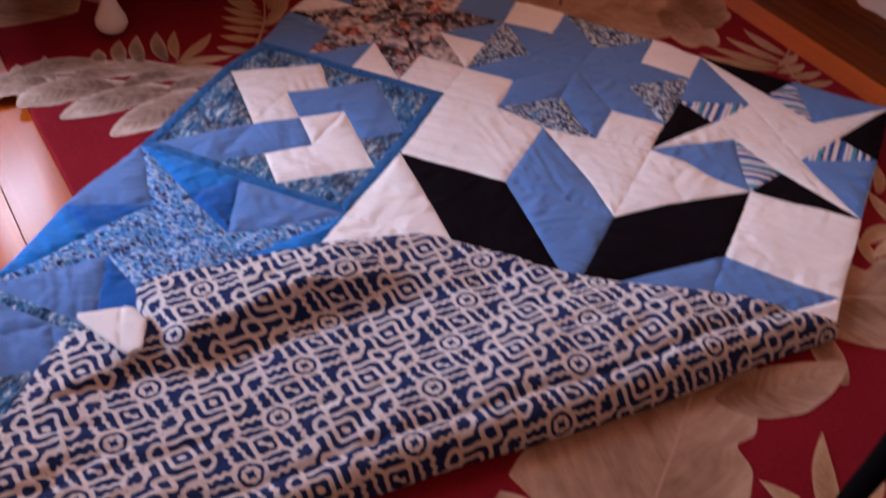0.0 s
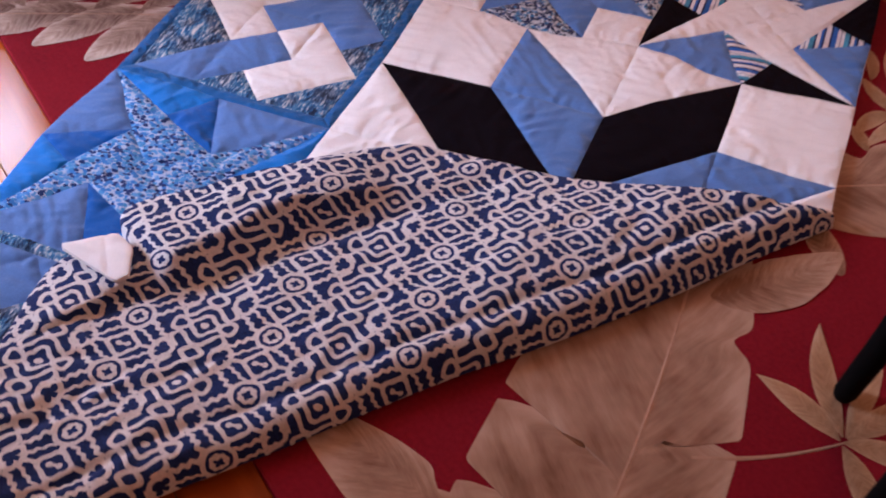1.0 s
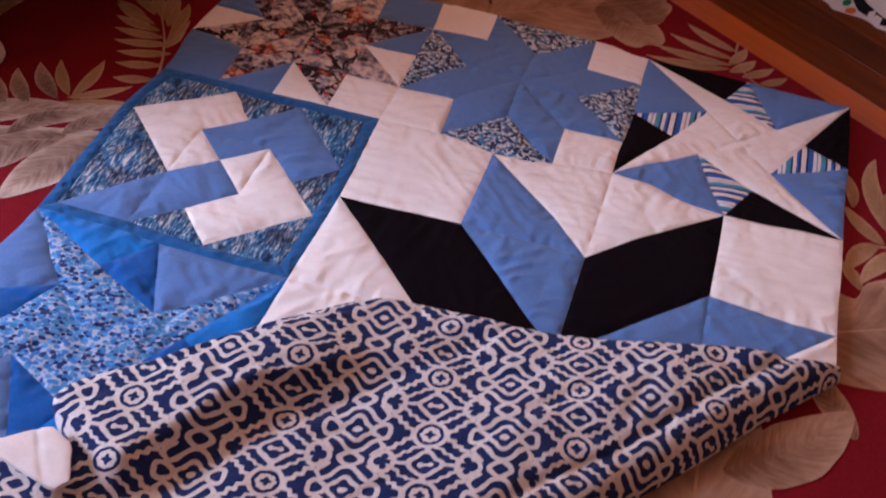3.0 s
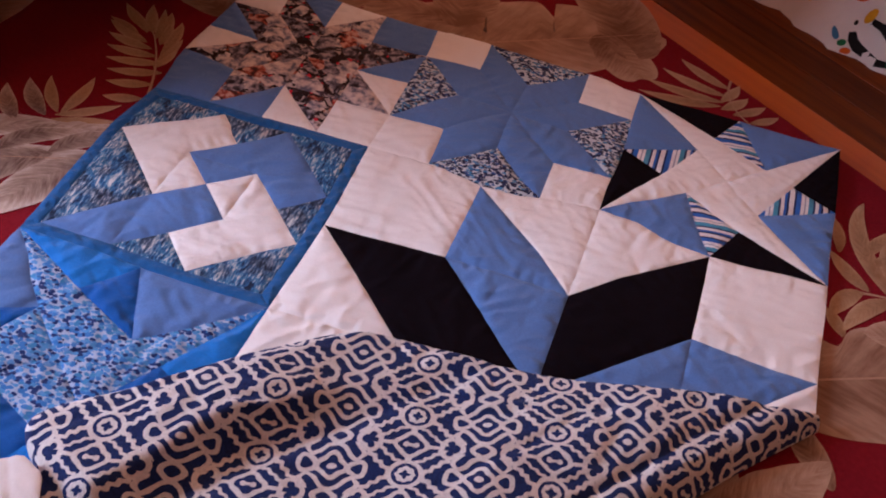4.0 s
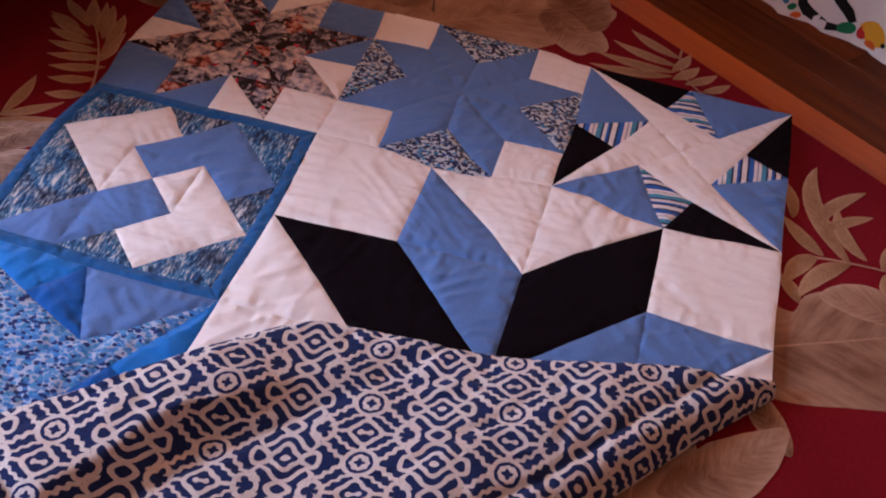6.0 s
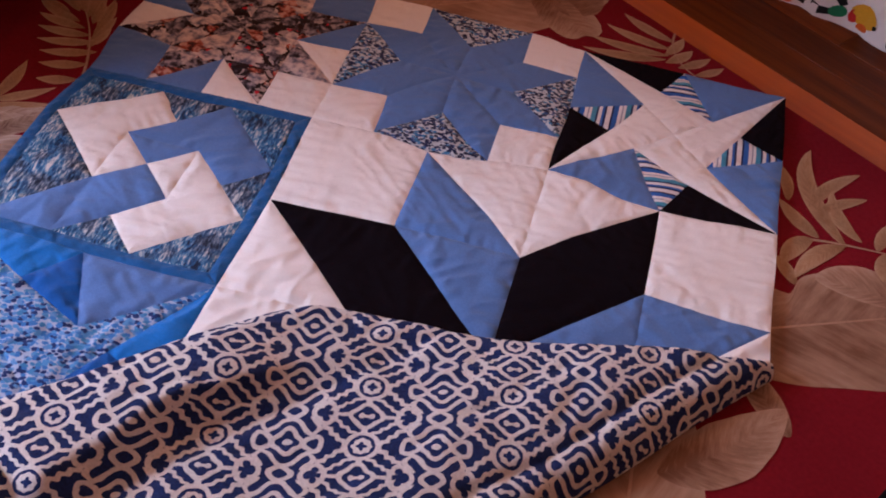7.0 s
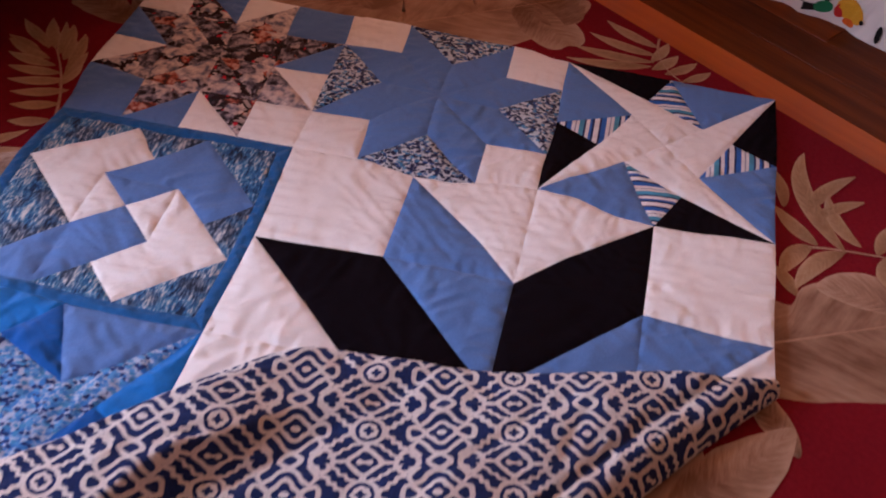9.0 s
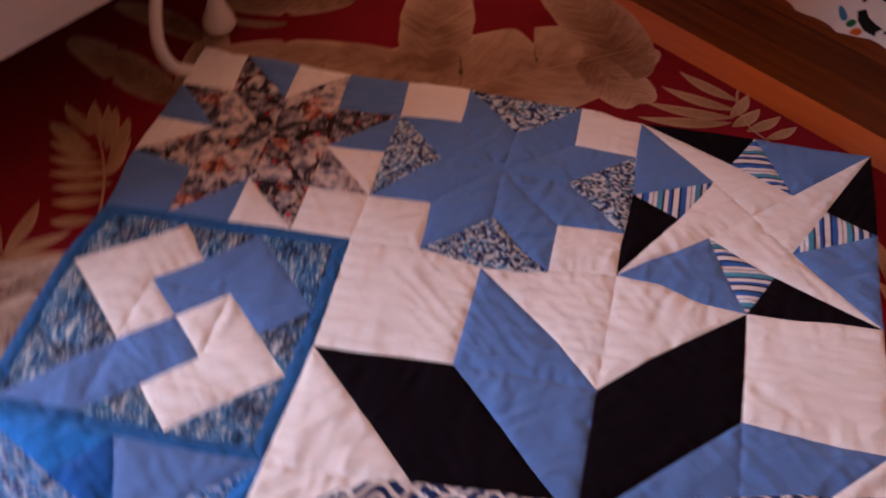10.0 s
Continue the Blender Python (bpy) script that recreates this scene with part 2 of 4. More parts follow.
def lattice_print():
    """Navy cotton with a cream lattice of rings, flowers and quatrefoils; lengths in millimetres."""
    n = Nodes("navy_and_cream_lattice_cotton", 0.9, 0.2)
    uv = n.node("ShaderNodeUVMap", uv_map="cloth").outputs[0]
    sep = n.node("ShaderNodeSeparateXYZ")
    nz = n.node("ShaderNodeTexNoise")
    n.put(nz.inputs["Vector"], uv)
    nz.inputs["Scale"].default_value, nz.inputs["Detail"].default_value = 105, 1.0
    wob = n.node("ShaderNodeVectorMath", operation="MULTIPLY_ADD")
    n.put(wob.inputs[0], nz.outputs["Color"])
    wob.inputs[1].default_value = (0.0026, 0.0026, 0)
    n.put(wob.inputs[2], uv)
    n.put(sep.inputs[0], wob.outputs[0])
    PX, PY = 138.0, 71.8
    uu = n.m("MULTIPLY_ADD", sep.outputs[0], 1000.0, 2.5)
    vv = n.m("SUBTRACT", n.m("MULTIPLY", sep.outputs[1], 1000.0), n.m("MULTIPLY_ADD", uu, 0.058, -3.1))
    ax = n.m("PINGPONG", n.m("ADD", uu, 20 * PX), PX / 2)
    ay = n.m("PINGPONG", n.m("ADD", vv, 20 * PY), PY / 2)
    bx, by = n.m("SUBTRACT", PX / 2, ax), n.m("SUBTRACT", PY / 2, ay)

    def radius(dx, dy, sx=1.0, sy=1.0, lobes=0.0, depth=0.0):
        dx, dy = n.m("MULTIPLY", dx, sx), n.m("MULTIPLY", dy, sy)
        r = n.m("SQRT", n.m("ADD", n.m("MULTIPLY", dx, dx), n.m("MULTIPLY", dy, dy)))
        if depth:
            th = n.m("ARCTAN2", dy, dx)
            r = n.m("MULTIPLY_ADD", n.m("COSINE", n.m("MULTIPLY", th, lobes)), depth, r)
        return r

    def below(d, at):
        return n.m("LESS_THAN", d, at)

    def both(a, b):
        return n.m("MULTIPLY", a, b)

    def either(*parts):
        out = parts[0]
        for p in parts[1:]:
            out = n.m("MAXIMUM", out, p)
        return out

    def choose(inside, a, b):
        return n.m("ADD", n.m("MULTIPLY", inside, a), n.m("MULTIPLY", n.m("SUBTRACT", 1.0, inside), b))

    def band_of(d, lo, hi):
        return both(n.m("GREATER_THAN", d, lo), below(d, hi))

    def near(d, half):
        return below(n.m("ABSOLUTE", d), half)

    # two nested frames round the flower: a pointed oval and a lozenge, their rims wavy
    ripple = n.m("MULTIPLY", n.m("SINE", n.m("MULTIPLY", n.m("SUBTRACT", ax, n.m("MULTIPLY", ay, 0.9)), 0.50)), 0.05)
    f2 = n.m("ADD", n.m("ADD", n.m("POWER", n.m("DIVIDE", ax, 33.0), 1.3), n.m("POWER", n.m("DIVIDE", ay, 24.0), 1.3)), ripple)
    f3 = n.m("ADD", n.m("ADD", n.m("DIVIDE", ax, 52.0), n.m("DIVIDE", ay, 48.0)), n.m("MULTIPLY", ripple, 0.7))
    post = n.m("SUBTRACT", ax, n.m("MULTIPLY_ADD", n.m("COSINE", n.m("MULTIPLY", n.m("SUBTRACT", ay, 6.0), math.pi / 12)), 4.2, 46.0))
    rails = either(band_of(f2, 0.89, 1.10), both(band_of(f3, 0.945, 1.09), below(ax, 46.0)), both(band_of(ax, 13.0, 30.0), below(ay, 2.1)), both(below(ax, 3.0), band_of(ay, 13.0, 21.0)), both(below(n.m("ABSOLUTE", post), 2.7), band_of(ay, 6.0, 29.0)))
    # flower: a navy quatrefoil with a cream dumbbell
    f0 = radius(ax, ay, 0.90, 1.0, 4, -1.4)
    dumbbell = either(below(radius(n.m("SUBTRACT", ax, 4.8), ay), 3.0), both(below(ax, 5.0), below(ay, 1.6)))
    m_flower = either(dumbbell, n.m("GREATER_THAN", f0, 10.3))
    # ring with a four-petalled heart
    r0 = radius(ax, by)
    heart = radius(ax, by, 1, 1, 4, -1.1)
    m_ring = either(both(n.m("GREATER_THAN", heart, 4.4), below(radius(ax, by, 1, 1, 8, -0.5), 9.2)), n.m("GREATER_THAN", r0, 12.9))
    # small oval
    o0 = radius(bx, ay, 0.84, 1.08, 4, -0.5)
    m_oval = n.m("GREATER_THAN", o0, 5.6)
    # lobed eye with a crescent above and below
    q0 = radius(bx, by, 1.0, 1.0, 4, -1.5)
    q2 = radius(bx, by, 1.0, 1.0, 4, -2.8)
    m_eye = either(below(radius(bx, by, 0.85, 1.1), 3.9), n.m("GREATER_THAN", q0, 9.9))
    sector = n.m("GREATER_THAN", by, n.m("MULTIPLY_ADD", bx, 0.38, 0.5))
    m_cres = n.m("GREATER_THAN", q2, 21.0)
    # club beside the flower
    c1 = n.m("SUBTRACT", radius(n.m("SUBTRACT", ax, 42.3), ay), 5.4)
    c2 = n.m("SUBTRACT", radius(n.m("SUBTRACT", ax, 38.0), n.m("SUBTRACT", ay, 6.2)), 3.6)
    c3 = n.m("MAXIMUM", n.m("SUBTRACT", ay, 2.8), n.m("MAXIMUM", n.m("SUBTRACT", 32.0, ax), n.m("SUBTRACT", ax, 42.0)))
    dc = n.m("MINIMUM", c1, n.m("MINIMUM", c2, c3))
    # knot beside the ring
    kn = radius(n.m("SUBTRACT", ax, 45.0), by, 1.0, 1.0, 3, -0.7)
    cream = rails
    cream = choose(below(kn, 10.4), n.m("GREATER_THAN", kn, 5.4), cream)
    cream = choose(below(dc, 4.9), n.m("GREATER_THAN", dc, 0.0), cream)
    cream = choose(both(sector, below(q2, 26.0)), m_cres, cream)
    cream = choose(below(q0, 14.8), m_eye, cream)
    cream = choose(below(o0, 10.4), m_oval, cream)
    cream = choose(below(f0, 15.0), m_flower, cream)
    cream = choose(below(r0, 17.4), m_ring, cream)
    co = n.coord()
    grain = n.noise(co, 380, 2)
    navy = n.ramp(grain, [(0.3, (0.007, 0.015, 0.070)), (0.7, (0.013, 0.031, 0.135))])
    ivory = n.ramp(grain, [(0.3, (0.60, 0.555, 0.55)), (0.7, (0.74, 0.69, 0.68))])
    n.color(n.mix(cream, navy, ivory))
    n.puckers(co)
    n.weave(co)
    n.bsdf.inputs["Sheen Weight"].default_value = 0.05
    return n.mat


LATTICE = lattice_print()


def rug_cloth(name, lo, hi, streak):
    n = Nodes(name, 0.95, 0.1)
    co = n.coord()
    f = n.m("ADD", n.m("MULTIPLY", n.noise(co, 5, 3), 0.5), n.m("MULTIPLY", n.noise(n.mapping(co, (1, streak, 1), (0, 0, 0.6)), 190, 3), 0.5))
    n.color(n.ramp(f, [(0.33, lo), (0.67, hi)]))
    n.bump(n.noise(co, 700, 3, 0.7), 0.5, 0.0015)
    return n.mat


RUG_RED = rug_cloth("red_rug_wool", (0.155, 0.0045, 0.011), (0.225, 0.008, 0.017), 1.0)


def leaf_wool(name, lo, hi, edge):
    """Tan wool of the woven leaves, shaded along the leaf by yarn colour."""
    n = Nodes(name, 0.95, 0.1)
    uv = n.node("ShaderNodeUVMap", uv_map="leaf").outputs[0]
    co = n.coord()
    sp = n.node("ShaderNodeSeparateXYZ")
    n.put(sp.inputs[0], uv)
    cb = n.node("ShaderNodeCombineXYZ")
    n.put(cb.inputs[0], n.m("SUBTRACT", n.m("MULTIPLY", sp.outputs[0], 26.0), n.m("MULTIPLY", n.m("ABSOLUTE", sp.outputs[1]), 3.2)))
    n.put(cb.inputs[1], n.m("MULTIPLY", sp.outputs[1], 1.6))
    veins = n.noise(cb.outputs[0], 1.0, 4, 0.65)
    blotch = n.noise(co, 14, 3)
    rim_yarn = n.m("POWER", n.m("ABSOLUTE", sp.outputs[1]), 3.0)
    f = n.m("ADD", n.m("ADD", n.m("MULTIPLY", veins, 0.50), n.m("MULTIPLY", blotch, 0.42)), n.m("ADD", n.m("MULTIPLY", rim_yarn, 0.16), n.m("MULTIPLY_ADD", sp.outputs[0], 0.22, -0.11)))
    c = n.ramp(f, [(0.34, lo), (0.52, hi), (0.68, edge)])
    n.color(c)
    n.bump(n.noise(co, 700, 3, 0.7), 0.5, 0.0015)
    return n.mat


LEAF = leaf_wool("tan_leaf_wool", (0.19, 0.092, 0.056), (0.35, 0.200, 0.135), (0.48, 0.31, 0.225))
FROND = leaf_wool("pale_frond_wool", (0.26, 0.135, 0.072), (0.39, 0.225, 0.130), (0.49, 0.31, 0.20))
VEIN = rug_cloth("leaf_rib_wool", (0.36, 0.20, 0.13), (0.46, 0.27, 0.19), 1.0)


def wood(name, lo, hi, rough=0.22, rot=0.0, spec=0.5):
    n = Nodes(name, rough, spec)
    co = n.coord()
    rnd = n.node("ShaderNodeObjectInfo").outputs["Random"]
    sh = n.node("ShaderNodeCombineXYZ")
    n.put(sh.inputs[0], n.m("MULTIPLY", rnd, 13.0))
    add = n.node("ShaderNodeVectorMath", operation="ADD")
    n.put(add.inputs[0], co)
    n.put(add.inputs[1], sh.outputs[0])
    v = n.mapping(add.outputs[0], (1.2, 22, 8), (0, 0, rot))
    f = n.m("ADD", n.m("MULTIPLY", n.noise(v, 2.2, 5, 0.6), 0.75), n.m("MULTIPLY", n.m("SUBTRACT", rnd, 0.5), 0.35))
    n.color(n.ramp(f, [(0.22, lo), (0.62, hi)]))
    n.put(n.bsdf.inputs["Roughness"], n.m("ADD", rough, n.m("MULTIPLY", n.noise(v, 6, 3), 0.12)))
    n.bump(n.noise(v, 9, 3), 0.08, 0.001)
    return n.mat


OAK = wood("varnished_oak", (0.38, 0.068, 0.004), (0.58, 0.122, 0.008), 0.3, spec=0.2)
# random darker boards, and the shade before the cover put into the colour
DARK_SHADED_OAK = wood("dark_shaded_oak", (0.050, 0.0090, 0.0012), (0.205, 0.043, 0.0055), 0.35, spec=0.06)
for oak in (OAK.node_tree.nodes["Principled BSDF"], DARK_SHADED_OAK.node_tree.nodes["Principled BSDF"]):
    oak.inputs["Coat Weight"].default_value, oak.inputs["Coat Roughness"].default_value, oak.inputs["Coat IOR"].default_value = 0.36, 0.17, 1.5
DARK_SHADED_OAK.node_tree.nodes["Principled BSDF"].inputs["Coat Weight"].default_value = 0.08
EBONY = wood("black_painted_wood", (0.0022, 0.0018, 0.002), (0.005, 0.0035, 0.0035), 0.7, spec=0.05)


def paint(name, col, rough=0.5, vary=0.04):
    n = Nodes(name, rough, 0.4)
    co = n.coord()
    n.color(n.ramp(n.noise(co, 9, 4), [(0.3, tuple(c * (1 - vary) for c in col)), (0.7, col)]))
    n.bump(n.noise(co, 160, 3), 0.08, 0.001)
    return n.mat


IVORY = paint("ivory_enamel", (0.74, 0.66, 0.58), 0.35)
WALL = paint("warm_brown_wall_paint", (0.50, 0.29, 0.18), 0.8)
CEIL = paint("ceiling_tan_paint", (0.62, 0.46, 0.34), 0.85)
GAP = paint("dark_joint", (0.05, 0.018, 0.008), 0.9)


# ---------------------------------------------------------------- mesh helpers
def part(name, bm, material, parent=None, label="", smooth=False):
    me = bpy.data.meshes.new(name)
    bm.normal_update()
    bm.to_mesh(me)
    bm.free()
    if material:
        me.materials.append(material)
    if smooth:
        for p in me.polygons:
            p.use_smooth = True
    ob = new(name, me)
    if parent:
        ob.parent = parent
    if label:
        tagged(ob, label)
    return ob


def empty(name, label, category, group="", kind=""):
    return tagged(new(name), label, category, group, kind)


def box_bm(x0, y0, z0, x1, y1, z1, bevel=0.0, m=None):
    bm = bmesh.new()
    bmesh.ops.create_cube(bm, size=1)
    bmesh.ops.transform(bm, matrix=Matrix.Translation(((x0 + x1) / 2, (y0 + y1) / 2, (z0 + z1) / 2)) @ Matrix.Diagonal((x1 - x0, y1 - y0, z1 - z0, 1)), verts=bm.verts)
    if bevel:
        bmesh.ops.bevel(bm, geom=bm.edges[:], offset=bevel, segments=2, affect="EDGES", profile=0.5)
    if m is not None:
        bmesh.ops.transform(bm, matrix=m, verts=bm.verts)
    return bm


def tube_bm(points, radii, sides=12, cap=True):
    """A round bar that follows points."""
    bm = bmesh.new()
    pts = [Vector(p) for p in points]
    rings = []
    for i, p in enumerate(pts):
        d = (pts[min(i + 1, len(pts) - 1)] - pts[max(i - 1, 0)]).normalized()
        u = d.orthogonal().normalized() if abs(d.z) > 0.95 else d.cross(Vector((0, 0, 1))).normalized()
        if abs(d.z) > 0.95:
            u = (Vector((1, 0, 0)) - d * d.x).normalized()
        w = d.cross(u)
        r = radii[i] if isinstance(radii, (list, tuple)) else radii
        rings.append([bm.verts.new(p + (u * math.cos(a) + w * math.sin(a)) * r) for a in [2 * math.pi * k / sides for k in range(sides)]])
    for a, b in zip(rings, rings[1:]):
        for k in range(sides):
            bm.faces.new((a[k], a[(k + 1) % sides], b[(k + 1) % sides], b[k]))
    if cap:
        bm.faces.new(rings[0][::-1])
        bm.faces.new(rings[-1])
    bmesh.ops.recalc_face_normals(bm, faces=bm.faces[:])
    return bm


# ---------------------------------------------------------------- room
# the rug and the boards run along ALONG; ACROSS is square to it
ANG = math.atan2(-0.585, 0.811)
ALONG, ACROSS = Vector((math.cos(ANG), math.sin(ANG), 0)), Vector((-math.sin(ANG), math.cos(ANG), 0))
RUG_Q0, RUG_Q1 = -0.601, 0.540     # the rug's two long edges, across the boards
X0, X1, Y0, Y1, H = WEST, 2.6, -3.4, 2.4, 2.6
T = 0.12

sub = tagged(part("floor", box_bm(X0 - T, Y0 - T, -0.14, X1 + T, Y1 + T, -0.026), GAP), "orange varnished oak strip floor with dark joints", "floor", kind="structure")


def wall(name, x0, y0, x1, y1):
    return tagged(part(name, box_bm(x0, y0, -0.024, x1, y1, H), WALL), "warm brown painted plain wall", "wall", kind="structure")


wall("wall_east", X1, Y0 - T, X1 + T, Y1 + T)
for name, (xa, xb, za, zb), y in (("wall_south", SOUTH_GAP, Y0 - T), ("wall_north", NORTH_GAP, Y1)):
    bm = bmesh.new()
    for x0, x1, z0, z1 in ((X0 - T, xa, -0.024, H), (xb, X1 - 0.001, -0.024, H), (xa, xb, -0.024, za), (xa, xb, zb, H)):
        piece = box_bm(x0, y, z0, x1, y + T, z1)
        tmp = bpy.data.meshes.new("tmp")
        piece.to_mesh(tmp)
        piece.free()
        bm.from_mesh(tmp)
        bpy.data.meshes.remove(tmp)
    tagged(part(name, bm, WALL), "warm brown painted wall with an added opening for warm fill light", "wall", kind="structure")
# an unseen wall stub, added to shade the cabinet side from the window
turn_m = Matrix.Translation((-0.42, -0.505, 0)) @ Matrix.Rotation(radians(-172.0), 4, "Z")
tagged(part("wall_light_stop_north", box_bm(0, 0, -0.011, 1.74, 0.110, H - 0.001, 0, turn_m), WALL), "warm brown unseen short wall, added to shade the cabinet side", "wall", kind="structure")
# a second unseen wall, added to dim the window light on the near side
tagged(part("wall_light_stop_south", box_bm(-0.66, Y0 + 0.001, -0.011, -0.54, -1.19, H - 0.001), WALL), "warm brown unseen wall, added to shade the near floor", "wall", kind="structure")
bm = bmesh.new()
(ya, yb, za, zb), (yc, yd, zc, zd) = OPENINGS
for y0, y1, z0, z1 in ((Y0, ya, -0.024, H), (yb, yc, -0.024, H), (yd, Y1, -0.024, H), (ya, yb, -0.024, za), (ya, yb, zb, H), (yc, yd, -0.024, zc), (yc, yd, zd, H)):
    piece = box_bm(X0 - T, y0, z0, X0, y1, z1)
    tmp = bpy.data.meshes.new("tmp")
    piece.to_mesh(tmp)
    piece.free()
    bm.from_mesh(tmp)
    bpy.data.meshes.remove(tmp)
tagged(part("wall_west", bm, WALL), "warm brown painted wall with two window openings", "wall", kind="structure")
tagged(part("ceiling", box_bm(X0 - T, Y0 - T, H + 0.002, X1 + T, Y1 + T, H + 0.1), CEIL), "plain tan painted ceiling", "ceiling", kind="structure")

# ---------------------------------------------------------------- rug with woven leaves
rug = tagged(part("rug", box_bm(-1.25, RUG_Q0, -0.012, 1.55, RUG_Q1, 0.0, 0.003, Matrix.Rotation(ANG, 4, "Z")), RUG_RED), "red wool rug woven with tan tropical leaves, on the oak floor", "rug")


def leaf_part(name, path, widths, material, notches=(), z=0.0006, rise=0.0007, n=26, blunt=1.0):
    """A woven leaf along a bezier path, with a half width on either side and cuts between its lobes."""
    a, b, c = [Vector((*p, 0)) for p in path]
    bm = bmesh.new()
    lay = bm.loops.layers.uv.new("leaf")
    rows = []
    wl, wr = widths
    for i in range(n + 1):
        s = i / n
        p = a * (1 - s) ** 2 + b * 2 * s * (1 - s) + c * s * s
        d = ((b - a) * (1 - s) + (c - b) * s).normalized()
        side = Vector((-d.y, d.x, 0))
        prof = math.sin(math.pi * min(1, max(0, s * 0.985 + 0.008)) ** 0.82) ** ((0.75 if n > 10 else 0.95) * blunt)
        kl = kr = 1.0
        for where, at, depth, wide in notches:
            cut = 1 - depth * math.exp(-((s - at) / wide) ** 2)
            if where == "l":
                kl *= cut
            else:
                kr *= cut
        jag = 1 + 0.05 * noise.noise(Vector((s * 9, a.x * 31, a.y * 17)))
        L, R = wl * prof * kl * jag, wr * prof * kr * jag
        lean = d * (0.35 * max(wl, wr) * prof)
        row = []
        for f, hgt in ((-1.0, 0.0), (-0.55, 0.8), (0.0, 0.55), (0.55, 0.8), (1.0, 0.0)):
            off = side * (L * -f if f < 0 else -R * f) + lean * (abs(f) ** 1.3) * (1 if f else 0)
            row.append((bm.verts.new(p + off + Vector((0, 0, z + rise * hgt))), s, f))
        rows.append(row)
    for r0, r1 in zip(rows, rows[1:]):
        for k in range(4):
            quad = (r0[k], r1[k], r1[k + 1], r0[k + 1])
            face = bm.faces.new([q[0] for q in quad])
            for loop, q in zip(face.loops, quad):
                loop[lay].uv = (q[1], q[2])
    bmesh.ops.recalc_face_normals(bm, faces=bm.faces[:])
    if sum(f.normal.z for f in bm.faces) < 0:
        bmesh.ops.reverse_faces(bm, faces=bm.faces[:])
    return part(name, bm, material, rug, smooth=True)


def rib_part(path, width, z=0.0019, n=18, leaf=None):
    a, b, c = [Vector((*p, 0)) for p in path]
    bm = bmesh.new()
    rows = []
    for i in range(n + 1):
        s = i / n
        p = a * (1 - s) ** 2 + b * 2 * s * (1 - s) + c * s * s
        d = ((b - a) * (1 - s) + (c - b) * s).normalized()
        side = Vector((-d.y, d.x, 0)) * width * (1 - 0.6 * s)
        rows.append([bm.verts.new(p + side * k + Vector((0, 0, z - 0.001 * abs(k)))) for k in (1, 0, -1)])
    for r0, r1 in zip(rows, rows[1:]):
        for k in range(2):
            bm.faces.new((r0[k], r0[k + 1], r1[k + 1], r1[k]))
    bmesh.ops.recalc_face_normals(bm, faces=bm.faces[:])
    if sum(f.normal.z for f in bm.faces) < 0:
        bmesh.ops.reverse_faces(bm, faces=bm.faces[:])
    return part("leaf_rib", bm, VEIN, leaf or rug, smooth=True)


def blade(base, tip, width, bend=0.0, material=FROND):
    """A slender leaflet from base to tip."""
    b, t = Vector(base), Vector(tip)
    d = t - b
    mid = (b + t) / 2 + Vector((-d.y, d.x)) * bend
    leaf_part("woven_leaflet", (tuple(b), tuple(mid), tuple(t)), (width, width), material, n=10, z=0.0009)


# broad leaf beside the folded quilt corner
broad = leaf_part("woven_leaf", ((0.725, -1.33), (0.800, -0.92), (0.765, -0.50)), (0.142, 0.092), LEAF, (("l", 0.455, 0.55, 0.006), ("r", 0.50, 0.60, 0.006), ("l", 0.33, 0.5, 0.007), ("r", 0.36, 0.4, 0.007), ("r", 0.66, 0.25, 0.02)), n=190, blunt=0.75)
rib_part(((0.725, -1.33), (0.800, -0.92), (0.765, -0.50)), 0.0032, leaf=broad)
leaf_part("woven_leaf", ((0.80, -0.69), (0.86, -0.66), (0.925, -0.565)), (0.034, 0.036), LEAF, z=0.0014)
leaf_part("woven_leaf", ((0.93, -0.60), (0.905, -0.56), (0.86, -0.49)), (0.018, 0.018), LEAF)
leaf_part("woven_leaf", ((0.76, -1.13), (0.62, -1.02), (0.44, -0.985)), (0.055, 0.03), LEAF, (("r", 0.45, 0.5, 0.04),), z=0.0002, n=40)
# slender leaves by the chair
for base, tip, w, k in (((0.957, -0.82), (0.916, -0.681), 0.013, 0.10), ((0.955, -0.825), (0.866, -0.776), 0.014, -0.10), ((0.96, -0.82), (0.977, -0.668), 0.012, -0.06), ((0.962, -0.822), (1.05, -0.735), 0.015, 0.10), ((0.958, -0.826), (1.06, -0.83), 0.015, 0.1), ((0.958, -0.83), (1.0, -0.92), 0.014, 0.1)):
    blade(base, tip, w, k)
rib_part(((0.825, -0.90), (0.90, -0.875), (0.96, -0.825)), 0.0028, 0.0016)
